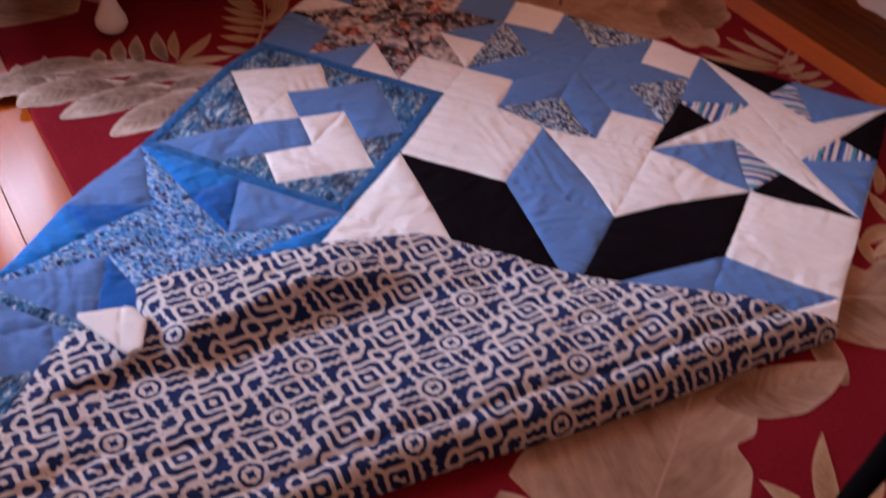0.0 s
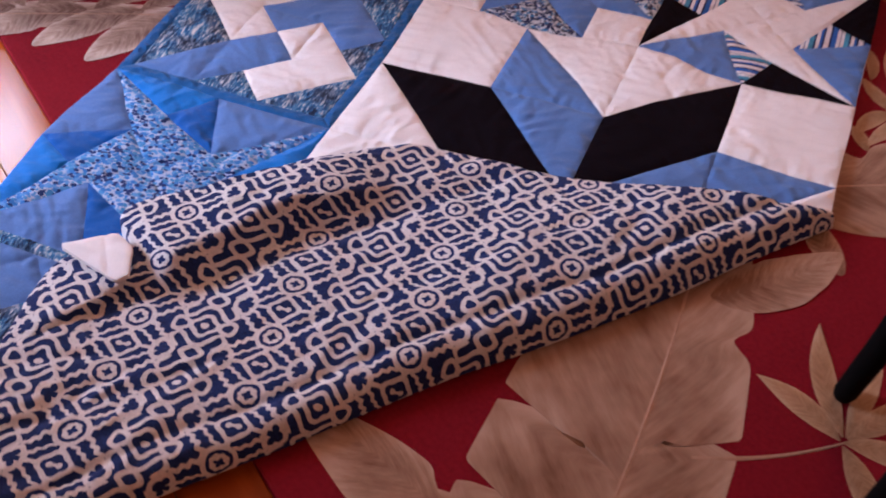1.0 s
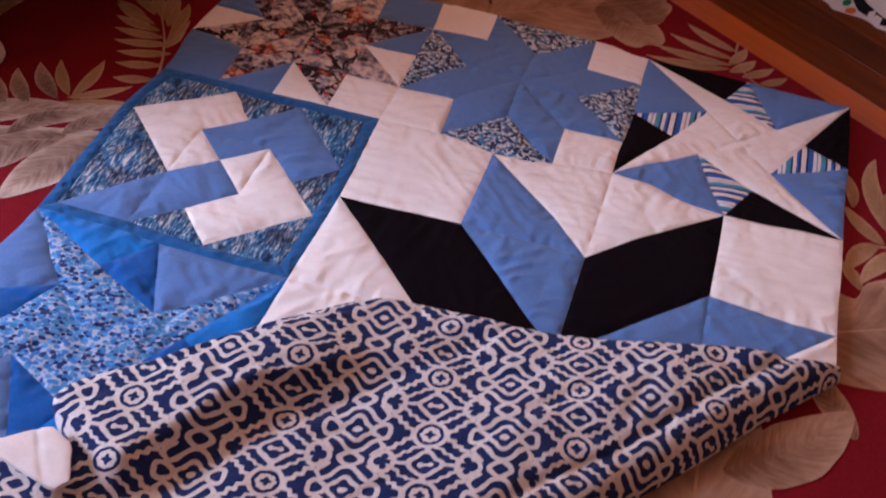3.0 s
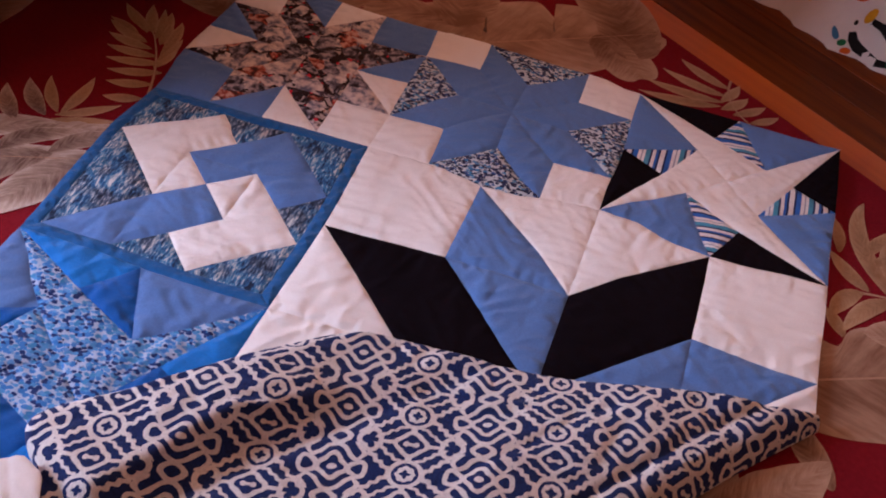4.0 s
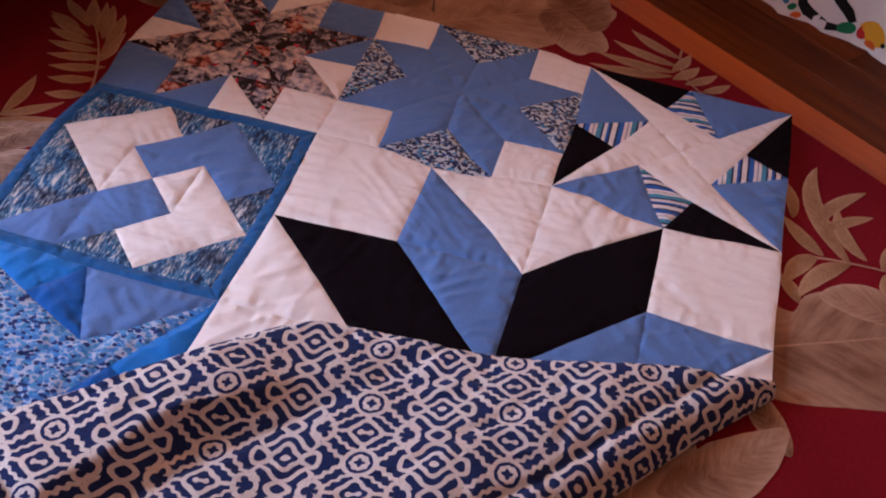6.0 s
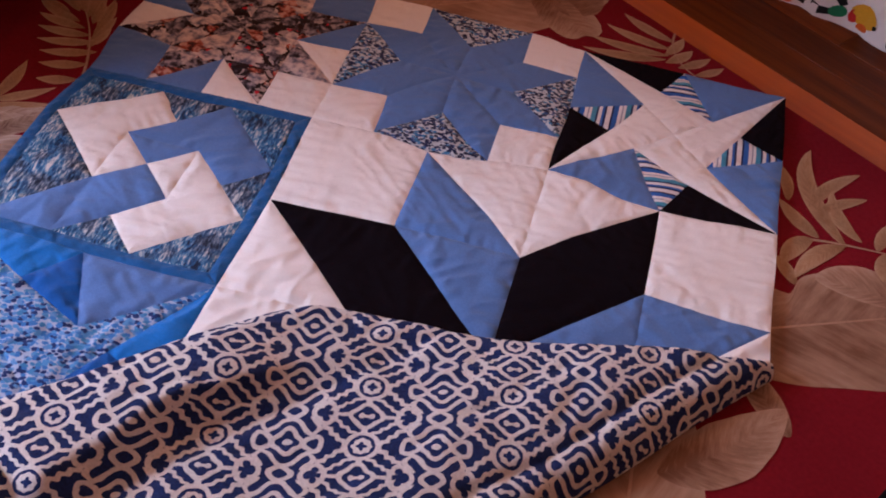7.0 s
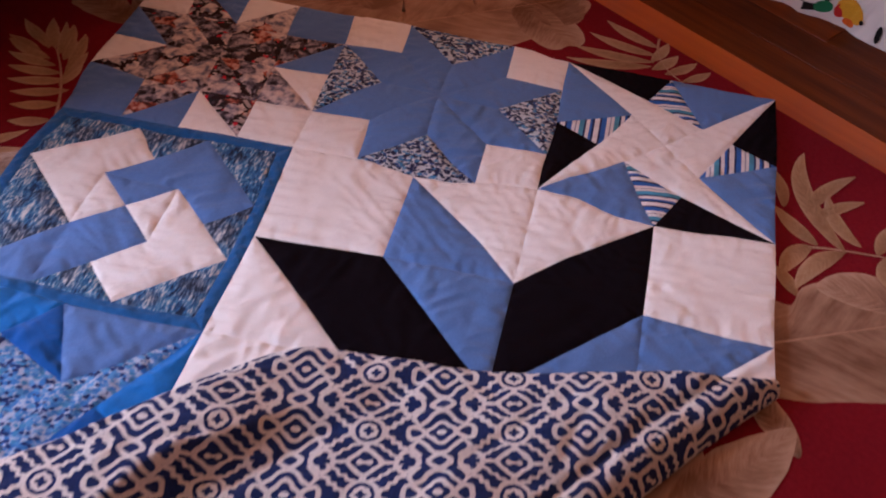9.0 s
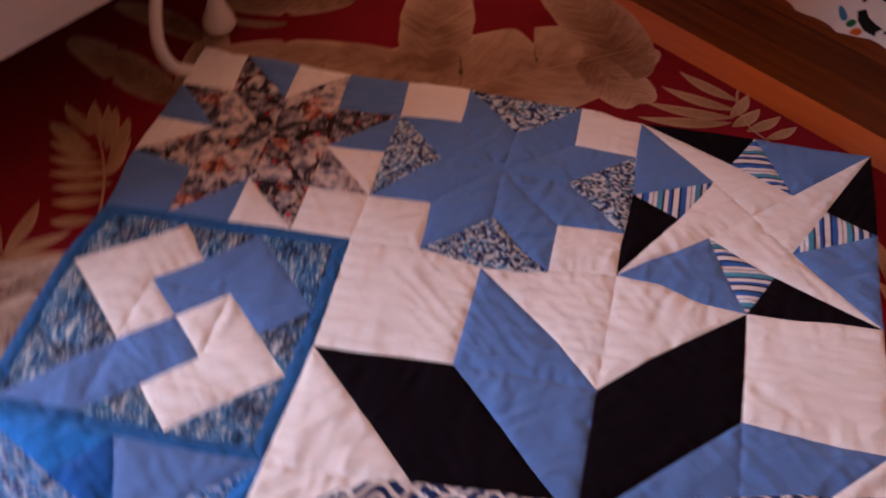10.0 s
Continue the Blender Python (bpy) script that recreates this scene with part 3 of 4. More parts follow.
# broad leaf and leafy spray along the quilt's plain edge
broad = leaf_part("woven_leaf", ((0.80, -0.50), (0.972, -0.420), (1.32, -0.25)), (0.076, 0.098), LEAF, (("l", 0.30, 0.30, 0.03), ("l", 0.60, 0.5, 0.03)), n=60)
rib_part(((0.80, -0.50), (0.972, -0.420), (1.32, -0.25)), 0.0022, leaf=broad)
leaf_part("woven_leaf", ((1.10, -0.36), (1.02, -0.345), (0.958, -0.348)), (0.020, 0.042), LEAF, z=0.0012)
for base, mid_leaf, tip, w in (((0.996, -0.277), (0.925, -0.175), (0.952, -0.092), 0.0135), ((0.950, -0.215), (0.971, -0.160), (1.018, -0.122), 0.010), ((1.016, -0.260), (0.978, -0.232), (0.980, -0.170), 0.0105), ((0.960, -0.225), (0.986, -0.193), (1.026, -0.172), 0.009), ((0.962, -0.272), (0.936, -0.253), (0.911, -0.213), 0.0115),
                               ((0.955, -0.277), (0.930, -0.290), (0.916, -0.338), 0.0125), ((0.994, -0.277), (0.955, -0.297), (0.932, -0.357), 0.0125), ((0.933, -0.368), (0.924, -0.344), (0.910, -0.324), 0.0095), ((0.922, -0.212), (0.925, -0.172), (0.909, -0.138), 0.0085),
                               ((1.035, -0.270), (1.045, -0.225), (1.085, -0.195), 0.011), ((1.050, -0.268), (1.035, -0.300), (1.045, -0.335), 0.011)):
    leaf_part("woven_leaflet", (base, mid_leaf, tip), (w, w), FROND, n=14, z=0.0011)
rib_part(((0.950, -0.279), (0.985, -0.269), (1.10, -0.270)), 0.0022, 0.0018)
# spray beyond the striped star
for base, tip, w, k in (((0.737, 0.048), (0.614, 0.031), 0.0105, 0.10), ((0.740, 0.060), (0.619, 0.067), 0.0105, 0.10), ((0.742, 0.078), (0.640, 0.108), 0.0105, 0.10), ((0.745, 0.100), (0.662, 0.150), 0.0105, 0.10), ((0.738, 0.040), (0.774, 0.088), 0.0100, -0.10), ((0.735, 0.060), (0.758, 0.118), 0.009, -0.10), ((0.757, 0.034), (0.802, 0.078), 0.009, -0.10), ((0.783, 0.024), (0.823, 0.060), 0.008, -0.10)):
    blade(base, tip, w, k)
rib_part(((0.744, 0.125), (0.735, 0.05), (0.80, 0.01)), 0.002, 0.0018)
# broad lobed leaf along the far edge of the quilt
broad = leaf_part("woven_leaf", ((0.06, -0.16), (0.36, 0.03), (0.615, 0.205)), (0.122, 0.105), LEAF, (("l", 0.52, 0.62, 0.012), ("l", 0.70, 0.62, 0.012), ("r", 0.78, 0.35, 0.02)), n=130, blunt=0.6)
rib_part(((0.06, -0.16), (0.36, 0.03), (0.615, 0.205)), 0.0026, leaf=broad)
for base, mid_leaf, tip, w in (((0.315, 0.060), (0.305, 0.190), (0.275, 0.330), 0.055), ((0.585, 0.105), (0.575, 0.235), (0.455, 0.330), 0.060), ((0.520, 0.145), (0.575, 0.115), (0.612, 0.060), 0.045)):
    leaf_part("woven_leaf", (base, mid_leaf, tip), (w, w), LEAF, n=30, blunt=0.42, z=0.0009)
leaf_part("woven_leaf", ((0.04, -0.13), (0.005, -0.05), (-0.02, 0.12)), (0.030, 0.050), LEAF, n=30)
for base, mid_leaf, tip, w in (((0.33, 0.075), (0.16, 0.085), (0.012, 0.040), 0.040), ((0.165, 0.225), (0.07, 0.185), (-0.03, 0.165), 0.038), ((0.085, 0.133), (0.035, 0.112), (-0.012, 0.128), 0.010), ((0.0, -0.085), (-0.08, -0.030), (-0.205, 0.020), 0.036), ((-0.02, 0.06), (-0.09, 0.11), (-0.18, 0.12), 0.026)):
    leaf_part("woven_leaf", (base, mid_leaf, tip), (w, w * 0.85), LEAF, (("l", 0.45, 0.35, 0.02), ("r", 0.66, 0.30, 0.02)), n=44, blunt=0.6, z=0.0007)
# leaves on the window side, the cool daylight put into their yarn colour
DAYLIT_LEAF = leaf_wool("daylit_tan_leaf_wool", (0.14, 0.075, 0.056), (0.35, 0.235, 0.185), (0.56, 0.43, 0.36))
broad = leaf_part("woven_leaf", ((-0.30, -0.60), (-0.12, -0.515), (0.06, -0.44)), (0.030, 0.032), DAYLIT_LEAF, n=40)
for base, mid_leaf, tip, w in (((-0.118, -0.505), (-0.205, -0.535), (-0.200, -0.612), 0.040), ((-0.045, -0.475), (-0.115, -0.520), (-0.135, -0.606), 0.034), ((0.010, -0.452), (-0.040, -0.515), (-0.052, -0.606), 0.036), ((0.07, -0.43), (0.03, -0.49), (0.02, -0.58), 0.034), ((-0.21, -0.54), (-0.27, -0.57), (-0.285, -0.63), 0.036),
                               ((-0.185, -0.535), (-0.165, -0.450), (-0.052, -0.420), 0.026), ((-0.110, -0.500), (-0.085, -0.420), (0.000, -0.402), 0.024), ((-0.05, -0.475), (-0.02, -0.40), (0.06, -0.385), 0.024), ((-0.26, -0.575), (-0.24, -0.49), (-0.135, -0.455), 0.026)):
    leaf_part("woven_leaf", (base, mid_leaf, tip), (w, w * 0.8), DAYLIT_LEAF, z=0.0010, n=24)
rib_part(((-0.30, -0.60), (-0.12, -0.515), (0.06, -0.44)), 0.0022, leaf=broad)
fingers = (((-0.239, -0.558), (-0.274, -0.526)), ((-0.198, -0.535), (-0.256, -0.489)), ((-0.184, -0.500), (-0.223, -0.470)), ((-0.169, -0.468), (-0.201, -0.434)), ((-0.144, -0.452), (-0.191, -0.397)), ((-0.118, -0.440), (-0.176, -0.373)), ((-0.095, -0.412), (-0.157, -0.350)))
for base, tip in fingers:
    blade(base, tip, 0.0115, 0.12, DAYLIT_LEAF)
for base, tip, w, k in (((-0.085, -0.400), (-0.136, -0.333), 0.0085, 0.10), ((-0.081, -0.400), (-0.084, -0.311), 0.0095, -0.08), ((-0.085, -0.405), (-0.022, -0.350), 0.0090, -0.08), ((-0.085, -0.415), (-0.010, -0.383), 0.0090, -0.08)):
    blade(base, tip, w, k)
# fern frond near the cabinet
for base, tip, k in (((-0.076, -0.174), (-0.143, -0.124), 0.08), ((-0.070, -0.178), (-0.107, -0.109), 0.06), ((-0.057, -0.185), (-0.073, -0.116), -0.06), ((-0.036, -0.214), (-0.048, -0.132), -0.08), ((-0.048, -0.200), (-0.062, -0.140), -0.06), ((-0.066, -0.202), (-0.141, -0.173), 0.08), ((-0.052, -0.214), (-0.126, -0.203), 0.08), ((-0.037, -0.227), (-0.112, -0.232), 0.08),
                     ((-0.023, -0.239), (-0.098, -0.260), 0.08), ((-0.012, -0.259), (-0.082, -0.284), 0.08), ((-0.010, -0.289), (-0.069, -0.309), 0.08), ((-0.006, -0.324), (-0.055, -0.341), 0.08)):
    blade(base, tip, 0.0094, k)
for base, tip in (((-0.034, -0.227), (-0.041, -0.140)), ((-0.032, -0.238), (-0.026, -0.172)), ((-0.029, -0.254), (-0.020, -0.200)), ((-0.078, -0.180), (-0.128, -0.140)), ((-0.086, -0.190), (-0.145, -0.166)), ((-0.060, -0.190), (-0.086, -0.112))):
    blade(base, tip, 0.0072, -0.05)
rib_part(((0.004, -0.345), (-0.018, -0.245), (-0.074, -0.172)), 0.0022, 0.0018)
leaf_part("woven_leaf", ((-0.46, -0.50), (-0.36, -0.36), (-0.27, -0.12)), (0.085, 0.07), LEAF, (("r", 0.5, 0.5, 0.03),), n=40)

# ---------------------------------------------------------------- quilt
B = 0.305
quilt = empty("quilt", "blue, white and black patchwork quilt with one corner folded over", "quilt")
# the block corners lie a little out of true, as sewn
SEWN = {(0, 0): (-0.010, -0.110), (0.25, 0): (-0.040, -0.088), (0, 0.25): (-0.003, -0.065), (0.75, 0): (-0.039, -0.059), (1.75, 0): (0.014, -0.056), (2, 0): (0.030, -0.010), (3, 0): (-0.007, -0.020), (1.25, 0.25): (0.016, -0.093), (1.25, 0.5): (-0.017, -0.084), (2, 0.5): (0.033, -0.044), (0, 0.75): (-0.020, -0.081), (0, 1): (0.012, 0.005),
        (0.25, 1): (0.012, -0.012), (0.75, 1): (0.011, -0.028), (1, 1): (0.000, -0.030), (1.25, 1): (0.019, -0.039), (1.5, 1): (0.015, 0.003), (2, 1): (0.016, -0.072), (2.5, 1): (-0.005, 0.007), (3, 1): (-0.026, -0.023), (0.351, 1.052): (0.013, -0.013), (0.5, 1.2): (-0.002, 0.000),
        (0.052, 1.351): (-0.022, -0.033), (1, 1.5): (0.020, 0.011), (3, 1.5): (-0.036, 0.031), (0.649, 1.948): (0.010, 0.019)}
SEWN.update({(0, 2): (0.007, 0.007), (2, 2): (0.0, 0.0), (3, 2): (-0.030, 0.030), (0.333, 2.333): (-0.041, -0.005), (0, 3): (0.030, 0.0), (1, 3): (0.0, 0.0)})


def sew(u, v):
    """Quilt plan (in blocks) to the floor, in metres; each place follows the seams that lie nearest to it."""
    sx = sy = total = 0.0
    for (a, b), (dx, dy) in SEWN.items():
        w = 1 / (((u - a) ** 2 + (v - b) ** 2) ** 1.5 + 1e-6)
        sx, sy, total = sx + w * dx, sy + w * dy, total + w
    wob = noise.noise(Vector((u * 2.1, v * 2.1, 3.0))) * 0.003
    return Vector(((u + sx / total + wob) * B, -(v + sy / total + wob) * B, 0))


# the crease of the fold: nothing of the flat part lies past it
CREASE_A, CREASE_B = Vector((0.910, -0.520, 0)), Vector((0.392, -1.122, 0))
CDIR = (CREASE_B - CREASE_A).normalized()
CNORM = Vector((CDIR.y, -CDIR.x, 0))       # points to the kept side
if CNORM.dot(Vector((0, 0, 0)) - CREASE_A) < 0:
    CNORM = -CNORM


def clip(poly, margin=0.004):
    out = []
    for p, q in zip(poly, poly[1:] + poly[:1]):
        dp, dq = (p - CREASE_A).dot(CNORM) - margin, (q - CREASE_A).dot(CNORM) - margin
        if dp >= 0:
            out.append(p)
        if dp * dq < 0:
            out.append(p + (q - p) * (dp / (dp - dq)))
    return out


def edge_dist(p, poly):
    return seam_at(p, poly)[0]


def seam_at(p, poly):
    """Distance to the nearest seam, and the place along it."""
    best, run = 1.0, 0.0
    for a, b in zip(poly, poly[1:] + poly[:1]):
        d = b - a
        t = max(0, min(1, (p - a).dot(d) / max(1e-9, d.length_squared)))
        q = a + d * t
        if (q - p).length < best:
            best, run = (q - p).length, q.x * d.x / max(1e-9, d.length) + q.y * d.y / max(1e-9, d.length)
    return best, run


def sheet_z(x, y):
    """The lie of the quilt: broad soft waves."""
    return 0.0022 * noise.noise(Vector((x * 6, y * 6, 1.7)))


def drag(x, y):
    """Drag wrinkles that the quilting draws into the cloth: ridged lines whose direction drifts."""
    z = 0.0005 * noise.noise(Vector((x * 75, y * 75, 6.0)))
    sway = 0.010 * noise.noise(Vector((x * 9, y * 9, 21.0)))
    for k, (ca, sa, along_f, across_f, tall) in enumerate(DRAGS):
        where = noise.noise(Vector((x * 7.0, y * 7.0, 8.0 + 5 * k)))
        mask = max(0.0, min(1.0, 0.12 + 2.2 * where))
        if mask > 0:
            a = noise.noise(Vector(((ca * x + sa * y) * along_f, (-sa * x + ca * y + sway) * across_f, 0.3 + 7 * k)))
            z += tall * (1 - 2.2 * abs(a)) * mask
    return z


DRAGS = [(math.cos(a), math.sin(a), f, g, tall) for a, f, g, tall in ((0.55, 14, 64, 0.0027), (1.30, 15, 60, 0.0022), (2.35, 16, 70, 0.0020), (0.95, 12, 48, 0.0022))]


TOP = 0.0105


def patch(pts, material, u0=0.0, v0=0.0, k=1.0, parent=None, name="patch"):
    """One piece of cloth, puffed up between its seams; pts in parts of a block from (u0, v0)."""
    poly = []
    for (a, b), (c, d) in zip(pts, list(pts[1:]) + [pts[0]]):
        for s in (0, 0.34, 0.67):
            poly.append(sew(u0 + (a + (c - a) * s) * k, v0 + (b + (d - b) * s) * k))
    poly = clip(poly)
    if len(poly) < 3:
        return None
    bm = bmesh.new()
    face = bm.faces.new([bm.verts.new(p) for p in poly])
    bmesh.ops.triangulate(bm, faces=[face])
    for _ in range(8):
        long = [e for e in bm.edges if e.calc_length() > 0.0054]
        if not long:
            break
        bmesh.ops.subdivide_edges(bm, edges=long, cuts=1)
        bmesh.ops.triangulate(bm, faces=[f for f in bm.faces if len(f.verts) > 3])
    for w in bm.verts:
        p = w.co.copy()
        d, run = seam_at(p, poly)
        gather = 0.0029 * noise.noise(Vector((run * 105, p.x * 7, p.y * 7))) * math.exp(-d / 0.018) * min(1, d / 0.0025)
        puff = 0.0012 * (1 - math.exp(-d / 0.0030)) + 0.0010 * min(1, d / 0.03)
        w.co.z = TOP + puff + gather + sheet_z(p.x, p.y) + 0.74 * drag(p.x, p.y) * (0.45 + 0.55 * min(1, d / 0.010))
    bmesh.ops.recalc_face_normals(bm, faces=bm.faces[:])
    if sum(f.normal.z for f in bm.faces) < 0:
        bmesh.ops.reverse_faces(bm, faces=bm.faces[:])
    rim_edges = [e for e in bm.edges if e.is_boundary]
    for edge in rim_edges:
        edge.smooth = False
    ext = bmesh.ops.extrude_edge_only(bm, edges=rim_edges)["geom"]
    bmesh.ops.translate(bm, verts=[g for g in ext if isinstance(g, bmesh.types.BMVert)], vec=(0, 0, -0.006))
    return part(name, bm, material, parent or quilt, smooth=True)


def turned(pts, times):
    for _ in range(times):
        pts = [(1 - y, x) for x, y in pts]
    return pts


def kaleidoscope(u0, v0, star, corner, wedge, plain):
    """Pinwheel star block; wedge is a list of four materials."""
    for r in range(4):
        patch(turned([(0, 0), (0.6667, 0.3333), (0.5, 0.5), (0.3333, 0.3333)], r), star, u0, v0)
        patch(turned([(0, 0), (0.5, 0), (0.4, 0.2)], r), corner, u0, v0)
        patch(turned([(0.5, 0), (0.6667, 0.3333), (0.4, 0.2)], r), wedge[r], u0, v0)
        patch(turned([(0.5, 0), (1, 0), (0.6667, 0.3333)], r), plain, u0, v0)


def eight_point(u0, v0, k, diamonds, corners, sides):
    """Eight-pointed star on a four by four grid: two diamonds, a corner and a split side triangle in each quarter."""
    for r in range(4):
        for a, b in zip((((0.25, 0), (0.5, 0.25), (0.25, 0.25)), ((0.5, 0.25), (0.5, 0.5), (0.25, 0.25))), (0, 0)):
            patch(turned(list(a), r), diamonds[(2 * r) % 8], u0, v0, k)
        whole = ((0.5, 0.25), (0.75, 0), (0.75, 0.25), (0.5, 0.5))
        for a in ((whole,) if diamonds[(2 * r + 1) % 8] is BLACK else (whole[:3], (whole[0], whole[2], whole[3]))):
            patch(turned(list(a), r), diamonds[(2 * r + 1) % 8], u0, v0, k)
        patch(turned([(0, 0), (0.25, 0), (0.25, 0.25), (0, 0.25)], r), corners[r], u0, v0, k)
        patch(turned([(0.25, 0), (0.5, 0), (0.5, 0.25)], r), sides[r][0], u0, v0, k)
        patch(turned([(0.5, 0), (0.75, 0), (0.5, 0.25)], r), sides[r][1], u0, v0, k)


# first row: floral star, sawtooth star, striped pinwheel star
eight_point(0, 0, 1, [FLORAL] * 8, [WHITE, BLUE, WHITE, BLUE], [(BLUE, WHITE), (BLUE, WHITE), (WHITE, BLUE), (WHITE, BLUE)])
for r in range(4):
    patch(turned([(0, 0), (0.25, 0), (0.25, 0.25), (0, 0.25)], r), WHITE, 1, 0)
    patch(turned([(0.25, 0), (0.75, 0), (0.5, 0.25)], r), NAVYDAB, 1, 0)
    patch(turned([(0.25, 0), (0.5, 0.25), (0.5, 0.5), (0.25, 0.25)], r), BLUE, 1, 0)
    patch(turned([(0.75, 0), (0.75, 0.25), (0.5, 0.5), (0.5, 0.25)], r), BLUE, 1, 0)
kaleidoscope(2, 0, WHITE, BLACK, [STRIPE_H, STRIPE_V, STRIPE_H, STRIPE_V], BLUE)
# large star, two blocks wide, going under the fold
eight_point(1, 1, 2, [BLUE, BLACK, BLUE, BLUE, BLUE, BLUE, BLUE, BLACK], [WHITE] * 4, [(WHITE, WHITE)] * 4)


def card_trick(u0, v0, one, two, ground, border):
    w = 0.052
    k = (1 - 2 * w) / 3

    def c(pts):
        return [(w + k * x, w + k * y) for x, y in pts]

    for r in range(4):
        cloth = (one, two)[r % 2]
        if r == 3:      # this corner square was sewn in the other way round
            patch(turned(c([(0, 1), (1, 1), (1.5, 1.5), (1, 2)]), r), cloth, u0, v0)
            patch(turned(c([(0, 0), (0, 1), (1, 1)]), r), cloth, u0, v0)
            patch(turned(c([(0, 0), (1, 0), (1.5, 0.5), (1, 1)]), r), ground[r], u0, v0)
        else:
            patch(turned(c([(0, 1), (1, 0), (1.5, 0.5), (1, 1), (1, 2)]), r), cloth, u0, v0)
            patch(turned(c([(1, 1), (1.5, 1.5), (1, 2)]), r), cloth, u0, v0)
            patch(turned(c([(0, 0), (1, 0), (0, 1)]), r), ground[r], u0, v0)
        patch(turned(c([(1, 0), (2, 0), (1.5, 0.5)]), r), ground[(r + 1) % 4], u0, v0)
        patch(turned([(0, 0), (1, 0), (1 - w, w), (w, w)], r), border, u0, v0, name="border_strip")


card_trick(0, 1, WHITE, BLUE, [WATER, WATER_CROSS, WATER_CROSS, WATER], BINDING)
kaleidoscope(0, 2, PEBBLE, TEAL, [ROYAL] * 4, BLUE)
card_trick(0, 3, BLUE, WATER, [BLUE] * 4, WATER)

# batting and backing under the patches
outline = clip([sew(u, 0) + Vector((0, -0.001, 0)) for u in (0, 0.5, 1, 1.5, 2, 2.5, 3)] + [sew(3, v) for v in (0.5, 1, 1.5, 2, 3, 4)] + [sew(0, v) for v in (4, 3.5, 3, 2.5, 2, 1.5, 1, 0.5)], 0.006)
bm = bmesh.new()
lo = [bm.verts.new((p.x, p.y, 0.0015)) for p in outline]
mid = [bm.verts.new((p.x, p.y, 0.006)) for p in outline]
hi = [bm.verts.new((p.x, p.y, TOP - 0.0035)) for p in outline]
for a, b in ((lo, mid), (mid, hi)):
    for i in range(len(a)):
        j = (i + 1) % len(a)
        bm.faces.new((a[i], a[j], b[j], b[i]))
bm.faces.new(hi)
bm.faces.new(lo[::-1])
bmesh.ops.recalc_face_normals(bm, faces=bm.faces[:])
part("batting", bm, WHITE, quilt, "white batting edge between the quilt layers")


# the corner folded over, its navy and cream backing upwards
def along(points, n):
    """n + 1 evenly spaced points on a smooth line through points."""
    p = [Vector((*q, 0)) for q in points]
    acc = [0.0]
    for a, b in zip(p, p[1:]):
        acc.append(acc[-1] + (b - a).length)
    out = []
    for i in range(n + 1):
        d = acc[-1] * i / n
        k = max(j for j in range(len(acc) - 1) if acc[j] <= d + 1e-9)
        t = (d - acc[k]) / max(1e-9, acc[k + 1] - acc[k])
        p0, p1, p2, p3 = p[max(0, k - 1)], p[k], p[k + 1], p[min(len(p) - 1, k + 2)]
        out.append(0.5 * (2 * p1 + (p2 - p0) * t + (2 * p0 - 5 * p1 + 4 * p2 - p3) * t * t + (3 * p1 - p0 - 3 * p2 + p3) * t ** 3))
    return out


NS, NT = 260, 110
crease = along([(0.909, -0.530), (0.83, -0.622), (0.762, -0.708), (0.668, -0.815), (0.58, -0.907), (0.502, -0.999), (0.458, -1.052), (0.392, -1.127), (0.30, -1.24), (0.22, -1.36)], NS)
rim = along([(0.903, -0.519), (0.860, -0.533), (0.73, -0.570), (0.608, -0.594), (0.505, -0.604), (0.432, -0.612), (0.392, -0.630), (0.330, -0.69), (0.250, -0.772), (0.172, -0.845), (0.205, -0.895), (0.226, -0.926), (0.188, -0.924), (0.152, -0.934), (0.150, -0.985), (0.160, -1.05), (0.17, -1.18), (0.185, -1.33)], NS)
CREST = [Vector(p) for p in ((0.485, -0.655, 0), (0.410, -0.718, 0), (0.338, -0.790, 0), (0.296, -0.858, 0), (0.258, -0.925, 0))]


def crest_height(p):
    """The roll in the folded corner: a gentle back, a steep front."""
    best, side, run = 9.0, 0.0, 0.0
    for i, (a, b) in enumerate(zip(CREST, CREST[1:])):
        d = b - a
        t = max(0, min(1, (p - a).dot(d) / d.length_squared))
        q = a + d * t
        if (p - q).length < best:
            best = (p - q).length
            side = d.x * (p - q).y - d.y * (p - q).x
            run = (i + t) / (len(CREST) - 1)
    w = 0.018 if side > 0 else 0.120
    fade = min(1, run / 0.40 + 0.05) * min(1, (1.0 - run) / 0.12 + 0.35)
    return 0.025 * math.exp(-(best / w) ** 2) * fade - (0.007 * math.exp(-((best - 0.040) / 0.018) ** 2) * fade if side > 0 else 0)


